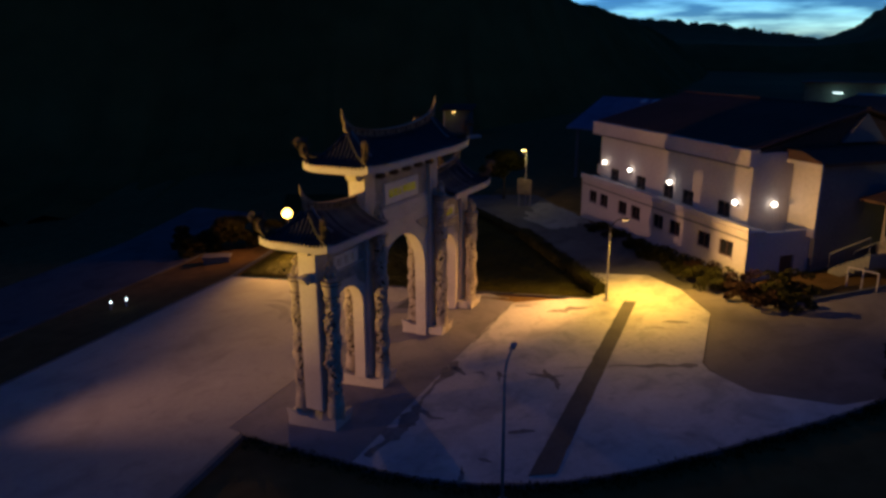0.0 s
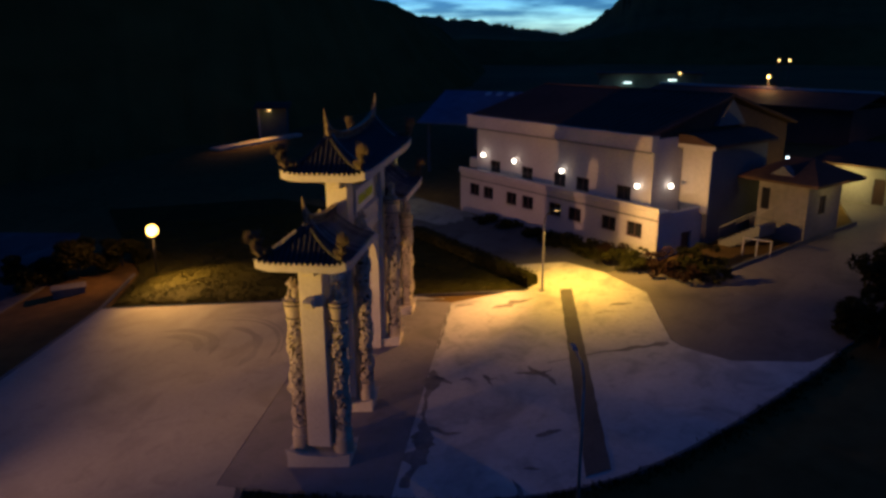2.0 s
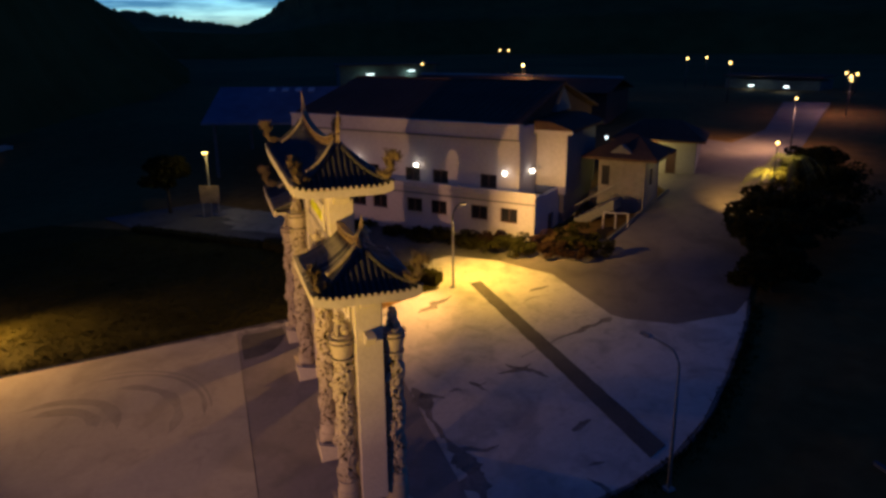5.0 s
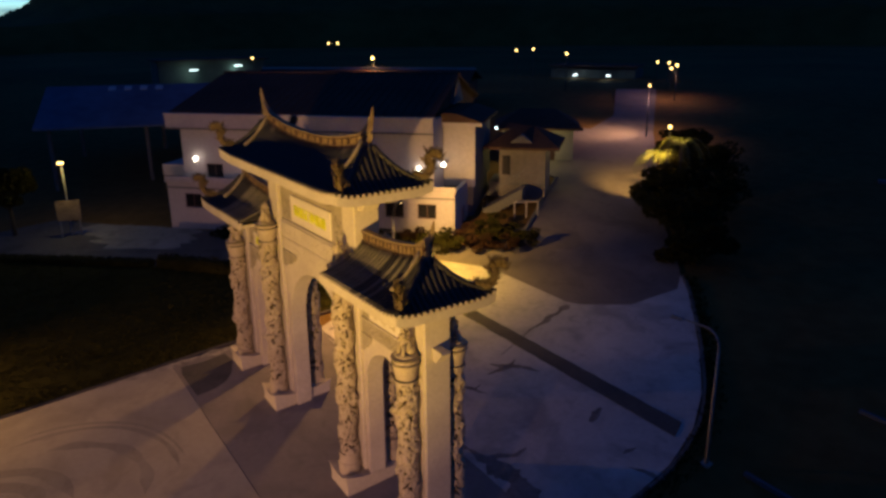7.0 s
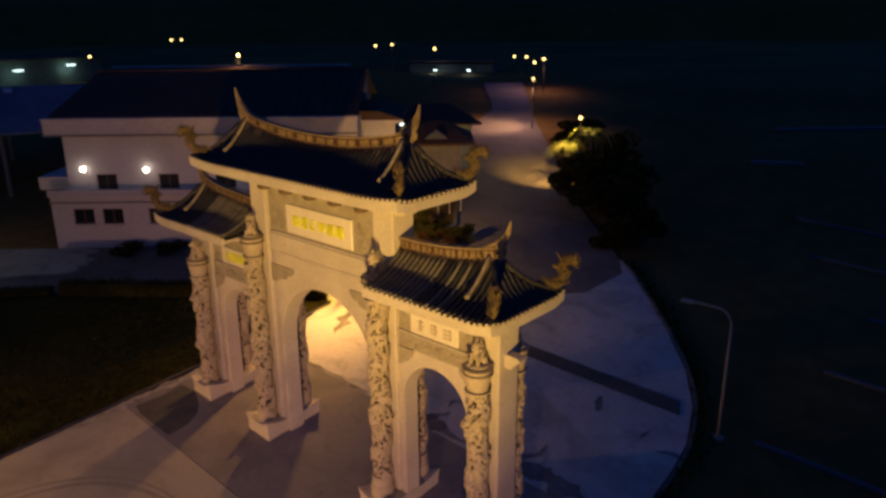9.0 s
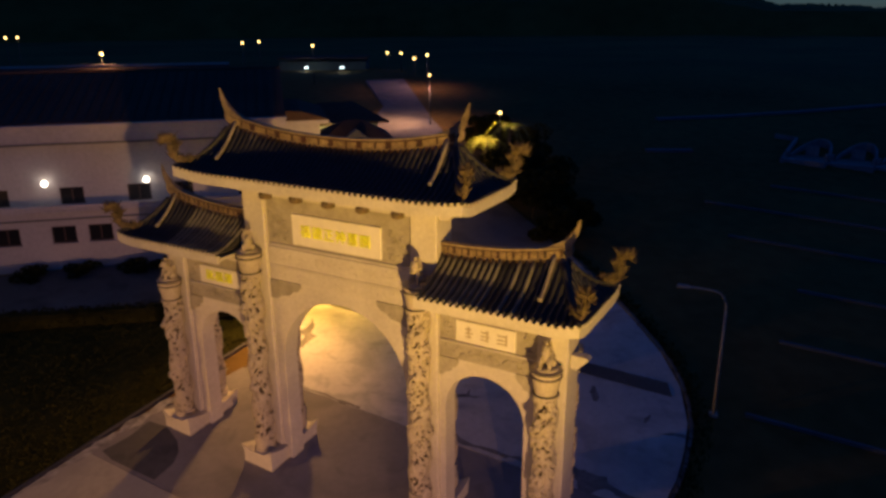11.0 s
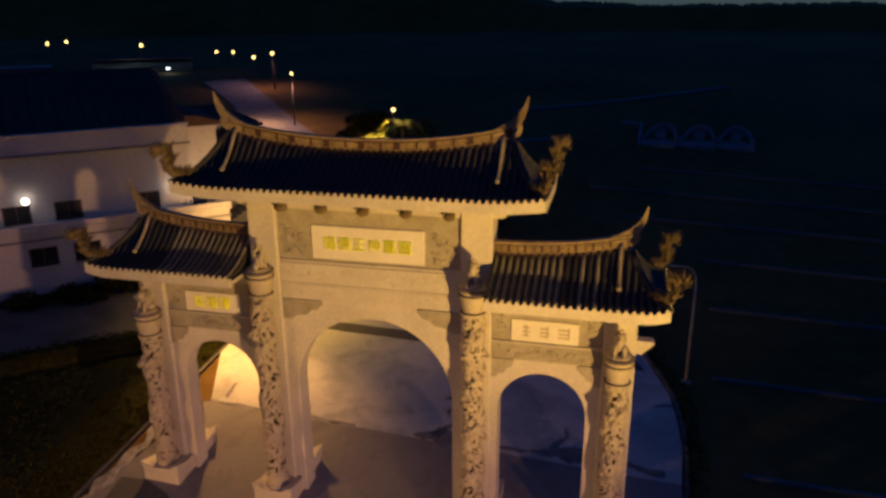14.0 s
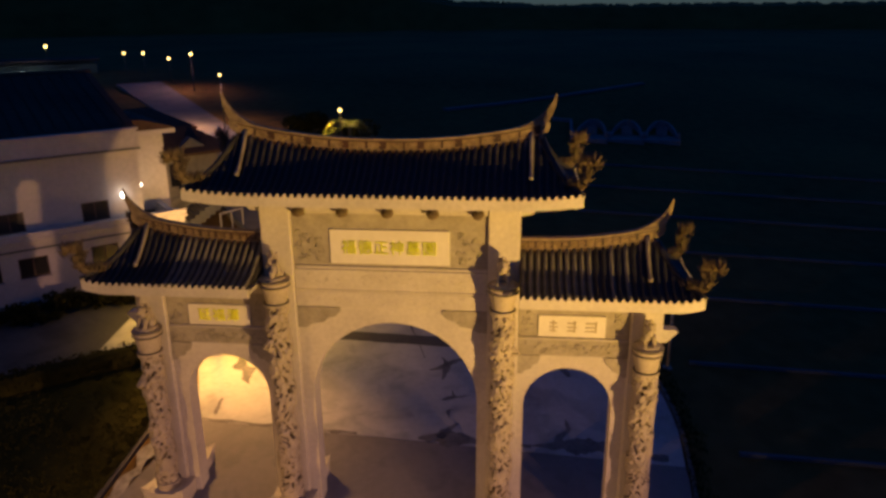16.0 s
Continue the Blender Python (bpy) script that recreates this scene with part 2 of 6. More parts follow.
M = dict(
    concrete=paving("concrete", (0.57, 0.54, 0.53), (0.24, 0.228, 0.232), (0.66, 0.63, 0.61), 0.13, 0.5),
    apron=paving("apron_concrete", (0.40, 0.365, 0.32), (0.23, 0.21, 0.185), (0.46, 0.425, 0.38), 0.09, 0.32),
    roadband=paving("worn_concrete", (0.26, 0.235, 0.235), (0.14, 0.128, 0.13), (0.33, 0.30, 0.295), 0.16, 0.4),
    asphalt=paving("asphalt", (0.195, 0.170, 0.166), (0.095, 0.085, 0.085), (0.25, 0.22, 0.215), 0.15, 0.35),
    lot=paving("old_asphalt", (0.105, 0.10, 0.10), (0.042, 0.04, 0.04), (0.18, 0.17, 0.165), 0.12, 0.4),
    patch=material("tar_patch", (0.12, 0.11, 0.105), 0.9, (0.06, 0.055, 0.055), 10.0, 0.5, 0.3),
    crackfill=material("crack_filling", (0.25, 0.23, 0.225), 0.95, (0.11, 0.10, 0.098), 5.0, 1.0, 0.4),
    rubble=material("crumbled_mortar", (0.42, 0.39, 0.36), 0.95, (0.12, 0.11, 0.10), 5.0, 1.2, 0.5),
    gravel=paving("washed_gravel", (0.27, 0.26, 0.245), (0.10, 0.097, 0.092), (0.33, 0.315, 0.30), 0.3, 0.6),
    tyre=paving("tyre_marks", (0.30, 0.28, 0.25), (0.19, 0.175, 0.16), (0.36, 0.335, 0.305), 0.3, 0.9),
    grass=material("grass", (0.048, 0.045, 0.010), 0.95, (0.022, 0.022, 0.005), 1.6, 0.45, 0.5, spec=0.05),
    soil=material("dark_scrub", (0.19, 0.115, 0.04), 0.95, (0.09, 0.056, 0.02), 1.0, 0.05, 0.6, spec=0.05),
    hill=material("forested_hill", (0.17, 0.105, 0.030), 0.95, (0.08, 0.052, 0.015), 0.15, 0.02, 0.5, spec=0.04),
    stone=material("pale_granite", (0.60, 0.55, 0.475), 0.6, (0.455, 0.41, 0.355), 9.0, 0.8, 0.08),
    carved=material("carved_granite", (0.50, 0.43, 0.33), 0.75, (0.33, 0.28, 0.21), 12.0, 1.2, 0.25),
    # near-black tone for the carved pits: shade painted into the holes
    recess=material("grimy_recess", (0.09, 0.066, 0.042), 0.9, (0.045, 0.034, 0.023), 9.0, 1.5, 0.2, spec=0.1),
    panel=material("grey_carved_stone", (0.40, 0.36, 0.29), 0.75, (0.26, 0.23, 0.18), 9.0, 1.5, 0.5),
    plaque=material("polished_plaque", (0.72, 0.68, 0.60), 0.4, (0.62, 0.58, 0.5), 5.0, 0.8, 0.03),
    gold=material("gilded_letters", (0.92, 1.0, 0.08), 0.45, (0.85, 0.9, 0.06), 9.0, 3.0, 0.0, metal=0.6),
    ink=material("dull_letters", (0.44, 0.37, 0.25), 0.6, (0.32, 0.27, 0.18), 9.0, 3.0, 0.0),
    tile=material("dark_glazed_tile", (0.046, 0.044, 0.048), 0.55, (0.02, 0.02, 0.023), 7.0, 0.9, 0.1, island=0.08, spec=0.22),
    roll=tile_lit_end("dark_tile_roll", (0.034, 0.033, 0.038), (0.014, 0.014, 0.018), (0.26, 0.22, 0.18), 1.17, 1.32, 0.5),
    # paler copy of the roll, its floodlit look painted into the colour
    rollpale=material("lime_washed_tile_roll", (0.19, 0.175, 0.15), 0.7, (0.045, 0.043, 0.045), 6.0, 1.6, 0.2, island=0.2, spec=0.25),
    skylight=material("milky_roof_light", (0.42, 0.46, 0.5), 0.4, (0.34, 0.38, 0.42), 4.0, 1.0, 0.0),
    ridge=material("weathered_ridge_plaster", (0.30, 0.215, 0.125), 0.75, (0.10, 0.062, 0.036), 7.0, 1.5, 0.2),
    ridgeedge=material("ridge_moulding_plaster", (0.33, 0.245, 0.15), 0.75, (0.12, 0.082, 0.052), 7.0, 1.5, 0.2),
    limeplaster=material("limed_ridge_plaster", (0.33, 0.28, 0.235), 0.75, (0.15, 0.122, 0.10), 7.0, 1.5, 0.2),
    ridgepanel=material("painted_ridge_panel", (0.06, 0.02, 0.014), 0.6, (0.022, 0.012, 0.01), 7.0, 2.0, 0.1),
    dragon=material("weathered_ornament", (0.17, 0.115, 0.06), 0.7, (0.035, 0.026, 0.017), 10.0, 3.0, 0.3),
    wall=material("white_wall_paint", (0.52, 0.47, 0.475), 0.8, (0.385, 0.345, 0.352), 5.0, 0.25, 0.05),
    barnwall=material("dull_green_boards", (0.09, 0.11, 0.10), 0.8, (0.045, 0.06, 0.055), 3.0, 0.4, 0.1),
    lodgewall=material("cream_wall_paint", (0.36, 0.33, 0.32), 0.8, (0.25, 0.23, 0.22), 5.0, 0.3, 0.05),
    gravewall=material("limed_grave_wall", (0.17, 0.18, 0.22), 0.8, (0.10, 0.105, 0.13), 4.0, 0.5, 0.1),
    lodgegrey=material("dusty_cream_wall", (0.25, 0.225, 0.22), 0.8, (0.15, 0.135, 0.13), 3.0, 0.45, 0.08),
    # grey parts, and shade painted on the hall's wing, wing base and annex
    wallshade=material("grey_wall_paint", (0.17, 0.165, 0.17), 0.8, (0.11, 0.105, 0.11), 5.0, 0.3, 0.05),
    roof=material("dark_roof_sheet", (0.120, 0.070, 0.052), 0.8, (0.065, 0.042, 0.034), 4.0, 0.3, 0.2, spec=0.06),
    blueroof=material("blue_roof_sheet", (0.13, 0.165, 0.25), 0.7, (0.08, 0.105, 0.165), 1.2, 0.2, 0.05, spec=0.1),
    sash=material("brown_window_frame", (0.085, 0.04, 0.035), 0.5, (0.05, 0.025, 0.022), 6.0, 1.0, 0.0),
    glass=material("dark_glass", (0.02, 0.02, 0.025), 0.12, (0.015, 0.015, 0.02), 2.0, 0.5, 0.0),
    steel=material("galvanised_steel", (0.32, 0.315, 0.31), 0.6, (0.2, 0.195, 0.19), 8.0, 2.0, 0.02, metal=0.1),
    bark=material("bark", (0.09, 0.07, 0.05), 0.9, (0.05, 0.04, 0.03), 8.0, 1.0, 0.5),
    leaf=material("foliage", (0.044, 0.041, 0.009), 0.8, (0.015, 0.016, 0.004), 3.0, 0.8, 0.2, spec=0.06),
    frond=material("palm_frond", (0.10, 0.12, 0.02), 0.6, (0.05, 0.06, 0.012), 3.0, 0.8, 0.1),
    blade=material("grass_blades", (0.090, 0.082, 0.014), 0.8, (0.030, 0.031, 0.006), 2.0, 0.35, 0.0, spec=0.08),
    redleaf=material("reddish_shrub", (0.045, 0.022, 0.014), 0.7, (0.022, 0.013, 0.009), 3.0, 0.8, 0.2, spec=0.05),
    iron=material("dark_painted_iron", (0.035, 0.035, 0.038), 0.6, (0.02, 0.02, 0.02), 8.0, 2.0, 0.02),
    ring=material("dark_stone_ring", (0.07, 0.06, 0.05), 0.7, (0.04, 0.035, 0.03), 8.0, 2.0, 0.05),
    # blue base colour stands in for sky reflected by the edging
    edging=material("blue_grey_edging", (0.07, 0.09, 0.125), 0.8, (0.04, 0.05, 0.075), 6.0, 0.5, 0.2),
    kerb=material("kerb_concrete", (0.16, 0.155, 0.15), 0.85, (0.09, 0.09, 0.09), 6.0, 0.8, 0.2),
    bulb=material("sodium_bulb", (1, 0.8, 0.4), 0.5, None, 1, 1, 0, glow=(1.0, 0.50, 0.10), glow_strength=9.0),
    farbulb=material("warm_bulb", (1, 0.8, 0.4), 0.5, None, 1, 1, 0, glow=(1.0, 0.62, 0.20), glow_strength=5.0),
    ledbulb=material("white_bulb", (1, 1, 1), 0.5, None, 1, 1, 0, glow=(0.75, 0.97, 1.0), glow_strength=5.0),
    wallbulb=material("wall_lamp_globe", (1, 1, 1), 0.5, None, 1, 1, 0, glow=(1.0, 0.90, 0.72), glow_strength=9.0),
)


# ---- building blocks ----
def part(name, bm, mat, parent=None, label="", smooth=False):
    """Link a bmesh as one mesh object, under parent where one is given."""
    me = bpy.data.meshes.new(name)
    bmesh.ops.recalc_face_normals(bm, faces=bm.faces)
    bm.to_mesh(me)
    bm.free()
    me.materials.append(mat)
    if smooth:
        me.polygons.foreach_set("use_smooth", [True] * len(me.polygons))
    o = new(name, me)
    if parent:
        o.parent = parent
    if label:
        o["label"] = label
    return o


def again(ob, parent, m):
    """Another piece on the same mesh."""
    o = new(ob.name.split(".")[0], ob.data)
    o.parent = parent
    o.matrix_basis = m
    return o


def thing(name, m, label, category, group="", kind=""):
    o = new(name)
    o.matrix_basis = m
    return tagged(o, label, category, group, kind)


def box(bm, x0, x1, y0, y1, z0, z1, bevel=0.0):
    r = bmesh.ops.create_cube(bm, size=1.0)
    for v in r["verts"]:
        v.co = Vector((x0 + (v.co.x + 0.5) * (x1 - x0), y0 + (v.co.y + 0.5) * (y1 - y0), z0 + (v.co.z + 0.5) * (z1 - z0)))
    if bevel:
        bmesh.ops.bevel(bm, geom=list({e for v in r["verts"] for e in v.link_edges}), offset=bevel, segments=1, affect="EDGES")
    return bm


def boxed(*a, **k):
    return box(bmesh.new(), *a, **k)


def tube(bm, pts, radii, seg=10, cap=True):
    """A round bar through the points, with a radius for each."""
    pts = [Vector(p) for p in pts]
    rings = []
    for i, p in enumerate(pts):
        d = (pts[min(i + 1, len(pts) - 1)] - pts[max(i - 1, 0)]).normalized()
        side = d.cross(Vector((0, 0, 1)) if abs(d.z) < 0.9 else Vector((1, 0, 0))).normalized()
        up = side.cross(d)
        r = radii[i] if isinstance(radii, (list, tuple)) else radii
        rings.append([bm.verts.new(p + side * math.cos(a) * r + up * math.sin(a) * r) for a in (2 * math.pi * k / seg for k in range(seg))])
    for a, b in zip(rings, rings[1:]):
        for k in range(seg):
            bm.faces.new((a[k], a[(k + 1) % seg], b[(k + 1) % seg], b[k]))
    if cap:
        bm.faces.new(rings[0][::-1])
        bm.faces.new(rings[-1])
    return bm


def lathe(bm, profile, seg=24, at=(0, 0, 0)):
    """A turned body from (radius, height) pairs."""
    rings = [[bm.verts.new((at[0] + r * math.cos(a), at[1] + r * math.sin(a), at[2] + z)) for a in (2 * math.pi * k / seg for k in range(seg))] for r, z in profile]
    for a, b in zip(rings, rings[1:]):
        for k in range(seg):
            bm.faces.new((a[k], a[(k + 1) % seg], b[(k + 1) % seg], b[k]))
    bm.faces.new(rings[0][::-1])
    bm.faces.new(rings[-1])
    return bm


def prism(bm, outline, thick, place=lambda u, v, w: (u, v, w)):
    """A flat outline (u, v) given a depth from thick[0] to thick[1]; place turns (u, v, w) into a point."""
    a = [bm.verts.new(place(u, v, thick[0])) for u, v in outline]
    b = [bm.verts.new(place(u, v, thick[1])) for u, v in outline]
    faces = [bm.faces.new(a[::-1]), bm.faces.new(b)]
    for i in range(len(a)):
        j = (i + 1) % len(a)
        bm.faces.new((a[i], a[j], b[j], b[i]))
    bm.normal_update()
    bmesh.ops.triangulate(bm, faces=faces, ngon_method="EAR_CLIP")
    return bm


def gz(x, y):
    """The sloping ground's height."""
    return -0.149 + 0.0837 * x + 0.0554 * y


def slab(name, outline, rise, mat, label, category="pavement", depth=0.3):
    """A paved piece that lies on the slope, its top `rise` above it."""
    cx, cy = sum(p[0] for p in outline) / len(outline), sum(p[1] for p in outline) / len(outline)
    bm = prism(bmesh.new(), outline, (-depth, rise), lambda u, v, w: (u - cx, v - cy, gz(u, v) - gz(cx, cy) + w))
    o = part(name, bm, mat)
    o.location = (cx, cy, gz(cx, cy))
    return tagged(o, label, category, kind="structure")


def smooth_path(pts, n=6):
    """Points rounded by a spline through them."""
    out = []
    for i in range(len(pts) - 1):
        p0, p1, p2, p3 = (Vector(pts[max(0, min(len(pts) - 1, i + k))]) for k in (-1, 0, 1, 2))
        for s in range(n):
            t = s / n
            out.append(0.5 * (2 * p1 + (p2 - p0) * t + (2 * p0 - 5 * p1 + 4 * p2 - p3) * t * t + (3 * p1 - p0 - 3 * p2 + p3) * t ** 3))
    return out + [Vector(pts[-1])]


# ---- ground, hills, paving ----
def smoothstep(a, b, x):
    t = max(0.0, min(1.0, (x - a) / (b - a)))
    return t * t * (3 - 2 * t)


def ground_height(x, y):
    r = math.hypot(x + 10, y - 35)
    near = gz(x, y) - 0.12
    near -= 0.4 * math.log(1 + math.exp((near - 7.2) / 0.4))
    far = max(-3.0, near)
    k = smoothstep(90, 160, r)
    return near * (1 - k) + far * k + (noise.noise((x * 0.05, y * 0.05, 0)) * 0.5 * smoothstep(60, 120, r))


def build_ground():
    bm = bmesh.new()
    xs = [-900, -500, -300, -200, -150] + [-120 + 4 * i for i in range(61)] + [150, 200, 300, 500, 900]
    ys = [-900, -500, -300, -200, -120] + [-80 + 4 * i for i in range(61)] + [190, 240, 330, 500, 900]
    grid = [[bm.verts.new((x, y, ground_height(x, y))) for y in ys] for x in xs]
    for i in range(len(xs) - 1):
        for j in range(len(ys) - 1):
            bm.faces.new((grid[i][j], grid[i + 1][j], grid[i + 1][j + 1], grid[i][j + 1]))
    tagged(part("ground", bm, M["soil"], smooth=True), "dark scrubby ground sloping up behind the square", "ground", kind="structure")


build_ground()


def skyline(az):
    """Elevation of the forested skyline, degrees, by azimuth (0 = +y, positive towards -x)."""
    az = (az + 180) % 360 - 180
    e = 6.0 + 1.2 * math.sin(az * 0.13)
    e -= 5.3 * (smoothstep(-10.5, -1.0, az) - smoothstep(13.0, 24.0, az))
    e -= 6.8 * (smoothstep(-125, -112, az) - smoothstep(-84, -75, az))
    return max(0.1, e)


def build_hills():
    bm = bmesh.new()
    rows = 9
    azimuths, az = [], 0.0
    while az < 360.0:
        azimuths.append(az)
        far = (az + 180) % 360 - 180
        az += 0.07 if -14 < far < 24 or -128 < far < -72 else 0.4
    n = len(azimuths)
    rings = []
    for i in range(rows + 1):
        k = i / rows
        ring = []
        for az in azimuths:
            r = 260 + 260 * k
            top = 15.2 + r * math.tan(radians(skyline(az))) * (0.12 + 0.88 * smoothstep(0.0, 1.0, k))
            a = radians(az)
            x, y = -10 - math.sin(a) * r, 15 + math.cos(a) * r
            bumps = noise.noise((x * 0.05, y * 0.05, 3.0)) * 3.4 + noise.noise((x * 0.15, y * 0.15, 5.0)) * 3.2 + noise.noise((x * 0.3, y * 0.3, 8.0)) * 1.6
            # rounded tree crowns along the crest
            crowns = 6.5 * (0.5 - abs(noise.noise((az * 0.9, 2.0, 7.0)))) + 4.2 * (0.5 - abs(noise.noise((az * 2.3, 5.0, 1.0)))) + 1.6 * noise.noise((az * 7.0, 0.0, 4.0))
            tall = 0.15 + 0.85 * smoothstep(0.6, 3.5, skyline(az))
            z = (top + bumps * (0.3 + 0.7 * k) * tall + crowns * smoothstep(0.6, 1.0, k) * (0.35 + 0.65 * tall)) if i else 1.0
            ring.append(bm.verts.new((x, y, z)))
        rings.append(ring)
    for a, b in zip(rings, rings[1:]):
        for j in range(n):
            bm.faces.new((a[j], a[(j + 1) % n], b[(j + 1) % n], b[j]))
    tagged(part("backdrop_hills", bm, M["hill"], smooth=True), "dark forested hills closing the valley at dusk", "hill", kind="structure")


build_hills()


def build_spur():
    """A wooded spur that runs down into the valley, its crest broken by tree crowns."""
    crest = smooth_path([(-190, 60, 62), (-110, 115, 44), (-58, 150, 29), (-47, 170, 22.5), (-47.5, 215, 20.5), (-51, 262, 19.0), (-54, 310, 14.0), (-56, 350, 6.0)], 60)
    bm = bmesh.new()
    rings = []
    for i, c in enumerate(crest):
        d = crest[min(i + 1, len(crest) - 1)] - crest[max(i - 1, 0)]
        side = Vector((-d.y, d.x, 0)).normalized()
        ring = []
        for a in (-70, -48, -34, -24, -16, -10, -6, -3, 0, 3, 6, 10, 16, 24, 34, 48, 70):
            q = c + side * a
            fall = math.exp(-(a / 23.0) ** 2)
            crown = 3.4 * (0.45 - abs(noise.noise((q.x * 0.12, q.y * 0.12, 2.0)))) + 2.6 * (0.45 - abs(noise.noise((q.x * 0.3, q.y * 0.3, 6.0)))) + 0.9 * noise.noise((q.x * 0.8, q.y * 0.8, 4.0))
            ring.append(bm.verts.new((q.x, q.y, -5 + (c.z + 5) * fall + crown)))
        rings.append(ring)
    for a, b in zip(rings, rings[1:]):
        for k in range(len(a) - 1):
            bm.faces.new((a[k], a[k + 1], b[k + 1], b[k]))
    tagged(part("backdrop_spur", bm, M["hill"], smooth=True), "dark wooded spur running down into the valley", "hill", kind="structure")


build_spur()

SOUTH_EDGE = [(-19.9, 21.4), (-17.1, 21.15), (-14.7, 20.9), (-12.1, 20.75), (-10.4, 20.85), (-8.7, 21.1), (-6.4, 21.9), (-4.2, 23.2), (-1.6, 25.3), (0.7, 27.4), (2.9, 29.5), (4.2, 31.0)]
slab("apron", [(-36.6, -6), (-19.0, -6), (-19.3, 16.9), (-19.9, 21.4), (-20.9, 21.6), (-20.9, 39.5), (-36.6, 39.6)], 0.0, M["apron"],
     "pale concrete apron with curved tyre marks before the gate")
slab("gate_road", [(-20.88, 21.5)] + [(x, y) for x, y in SOUTH_EDGE if -20 < x < -14.2] + [(-14.1, 20.9), (-14.1, 38.4), (-20.88, 39.5)], -0.01, M["roadband"],
     "worn grey concrete under and around the gate")
slab("square", [(-14.08, 20.9)] + [(x, y) for x, y in SOUTH_EDGE if x > -14] + [(2.7, 30.0), (-0.5, 30.3), (-2.4, 31.9), (-2.75, 32.6), (-3.1, 38.6), (-4.0, 40.1), (-5.1, 42.0), (-7.4, 44.2), (-11.0, 44.1), (-9.4, 40.2), (-14.08, 38.2)],
     -0.005, M["concrete"], "stained patchwork concrete square behind the gate")
slab("lane", [(2.75, 30.0), (4.2, 31.0), (6.2, 32.9), (13.5, 41.0), (17, 43.4), (28.2, 53.5), (45.2, 67.6), (42.0, 71.2), (31.0, 61.2), (25.0, 58.6), (24.0, 61.5), (14, 61.5), (11.5, 49.0),
               (7.4, 45.9), (2.6, 42.2), (-1.0, 42.6), (-4.6, 42.2), (-5.05, 42.05), (-3.95, 40.15), (-3.05, 38.65), (-2.7, 32.65), (-2.35, 31.95), (-0.48, 30.35)], -0.03, M["asphalt"],
     "brown-grey asphalt lane climbing away past the buildings", "road")
slab("car_park", [(-11.0, 44.15), (-7.4, 44.25), (-5.1, 42.1), (-1.2, 43.4), (-15.3, 57.5), (-22.0, 66.0), (-30, 66), (-27, 61.0), (-18.0, 51.8)], -0.04, M["lot"],
     "old dark asphalt car park beside the white hall", "car park")
slab("lawn", [(-36.0, 39.75), (-9.6, 39.75), (-10.3, 40.6), (-12.0, 43.2), (-18.2, 51.3), (-27.5, 60.9), (-34, 66), (-52, 66), (-37.5, 46)], 0.06, M["grass"], "rough green lawn lit by a sodium lamp", "lawn")
slab("west_road", [(-43.4, -20), (-52, -20), (-56, 47), (-60, 60), (-50, 58), (-44.0, 45.5)], -0.02, M["lot"], "dim side road beyond the drain, orange in lamp light", "road")
ragged = [(-7.32 - 0.029 * (y - 22) + 0.07 * noise.noise((0.0, y * 1.7, 1.0)), y) for y in (22.0 + 0.4 * i for i in range(45))]
ragged += [(-6.40 - 0.043 * (y - 22) + 0.07 * noise.noise((4.0, y * 1.7, 2.0)), y) for y in (39.6 - 0.4 * i for i in range(44))]
slab("drain_strip", ragged, 0.012, M["patch"], "dark tarred trench strip across the concrete square", "trench")


# ---- the gate ----
GX, GY = -17.25, 30.37
gate = thing("memorial_gate", pose(GX, GY, 0), "pale granite three-arched gate with dark tiled upswept roofs", "gate")


def gate_box(name, x0, x1, y0, y1, z0, z1, mat, parent=gate, bevel=0.02, label=""):
    """A box under the gate with its origin at its own middle."""
    c = ((x0 + x1) / 2, (y0 + y1) / 2, z0)
    o = part(name, boxed(x0 - c[0], x1 - c[0], y0 - c[1], y1 - c[1], 0, z1 - z0, bevel=bevel), mat, parent, label)
    o.location = c
    return o


def arch_wall(y0, y1, z1, cy, cz, r, half):
    outline = [(y0, 0), (cy - r, 0), (cy - r, cz)]
    outline += [(cy - r * math.cos(math.pi * i / 28), cz + r * math.sin(math.pi * i / 28)) for i in range(1, 28)]
    outline += [(cy + r, cz), (cy + r, 0), (y1, 0), (y1, z1), (y0, z1)]
    part("arch_wall", prism(bmesh.new(), outline, (-half, half), lambda u, v, w: (w, u, v)), M["stone"], gate)


arch_wall(-2.71, 2.71, 6.86, -0.03, 4.02, 2.40, 0.30)
for s in (-1, 1):
    a, b = sorted((s * 3.58, s * 6.63))
    arch_wall(a, b, 5.58, s * 5.02, 3.95, 1.25, 0.28)

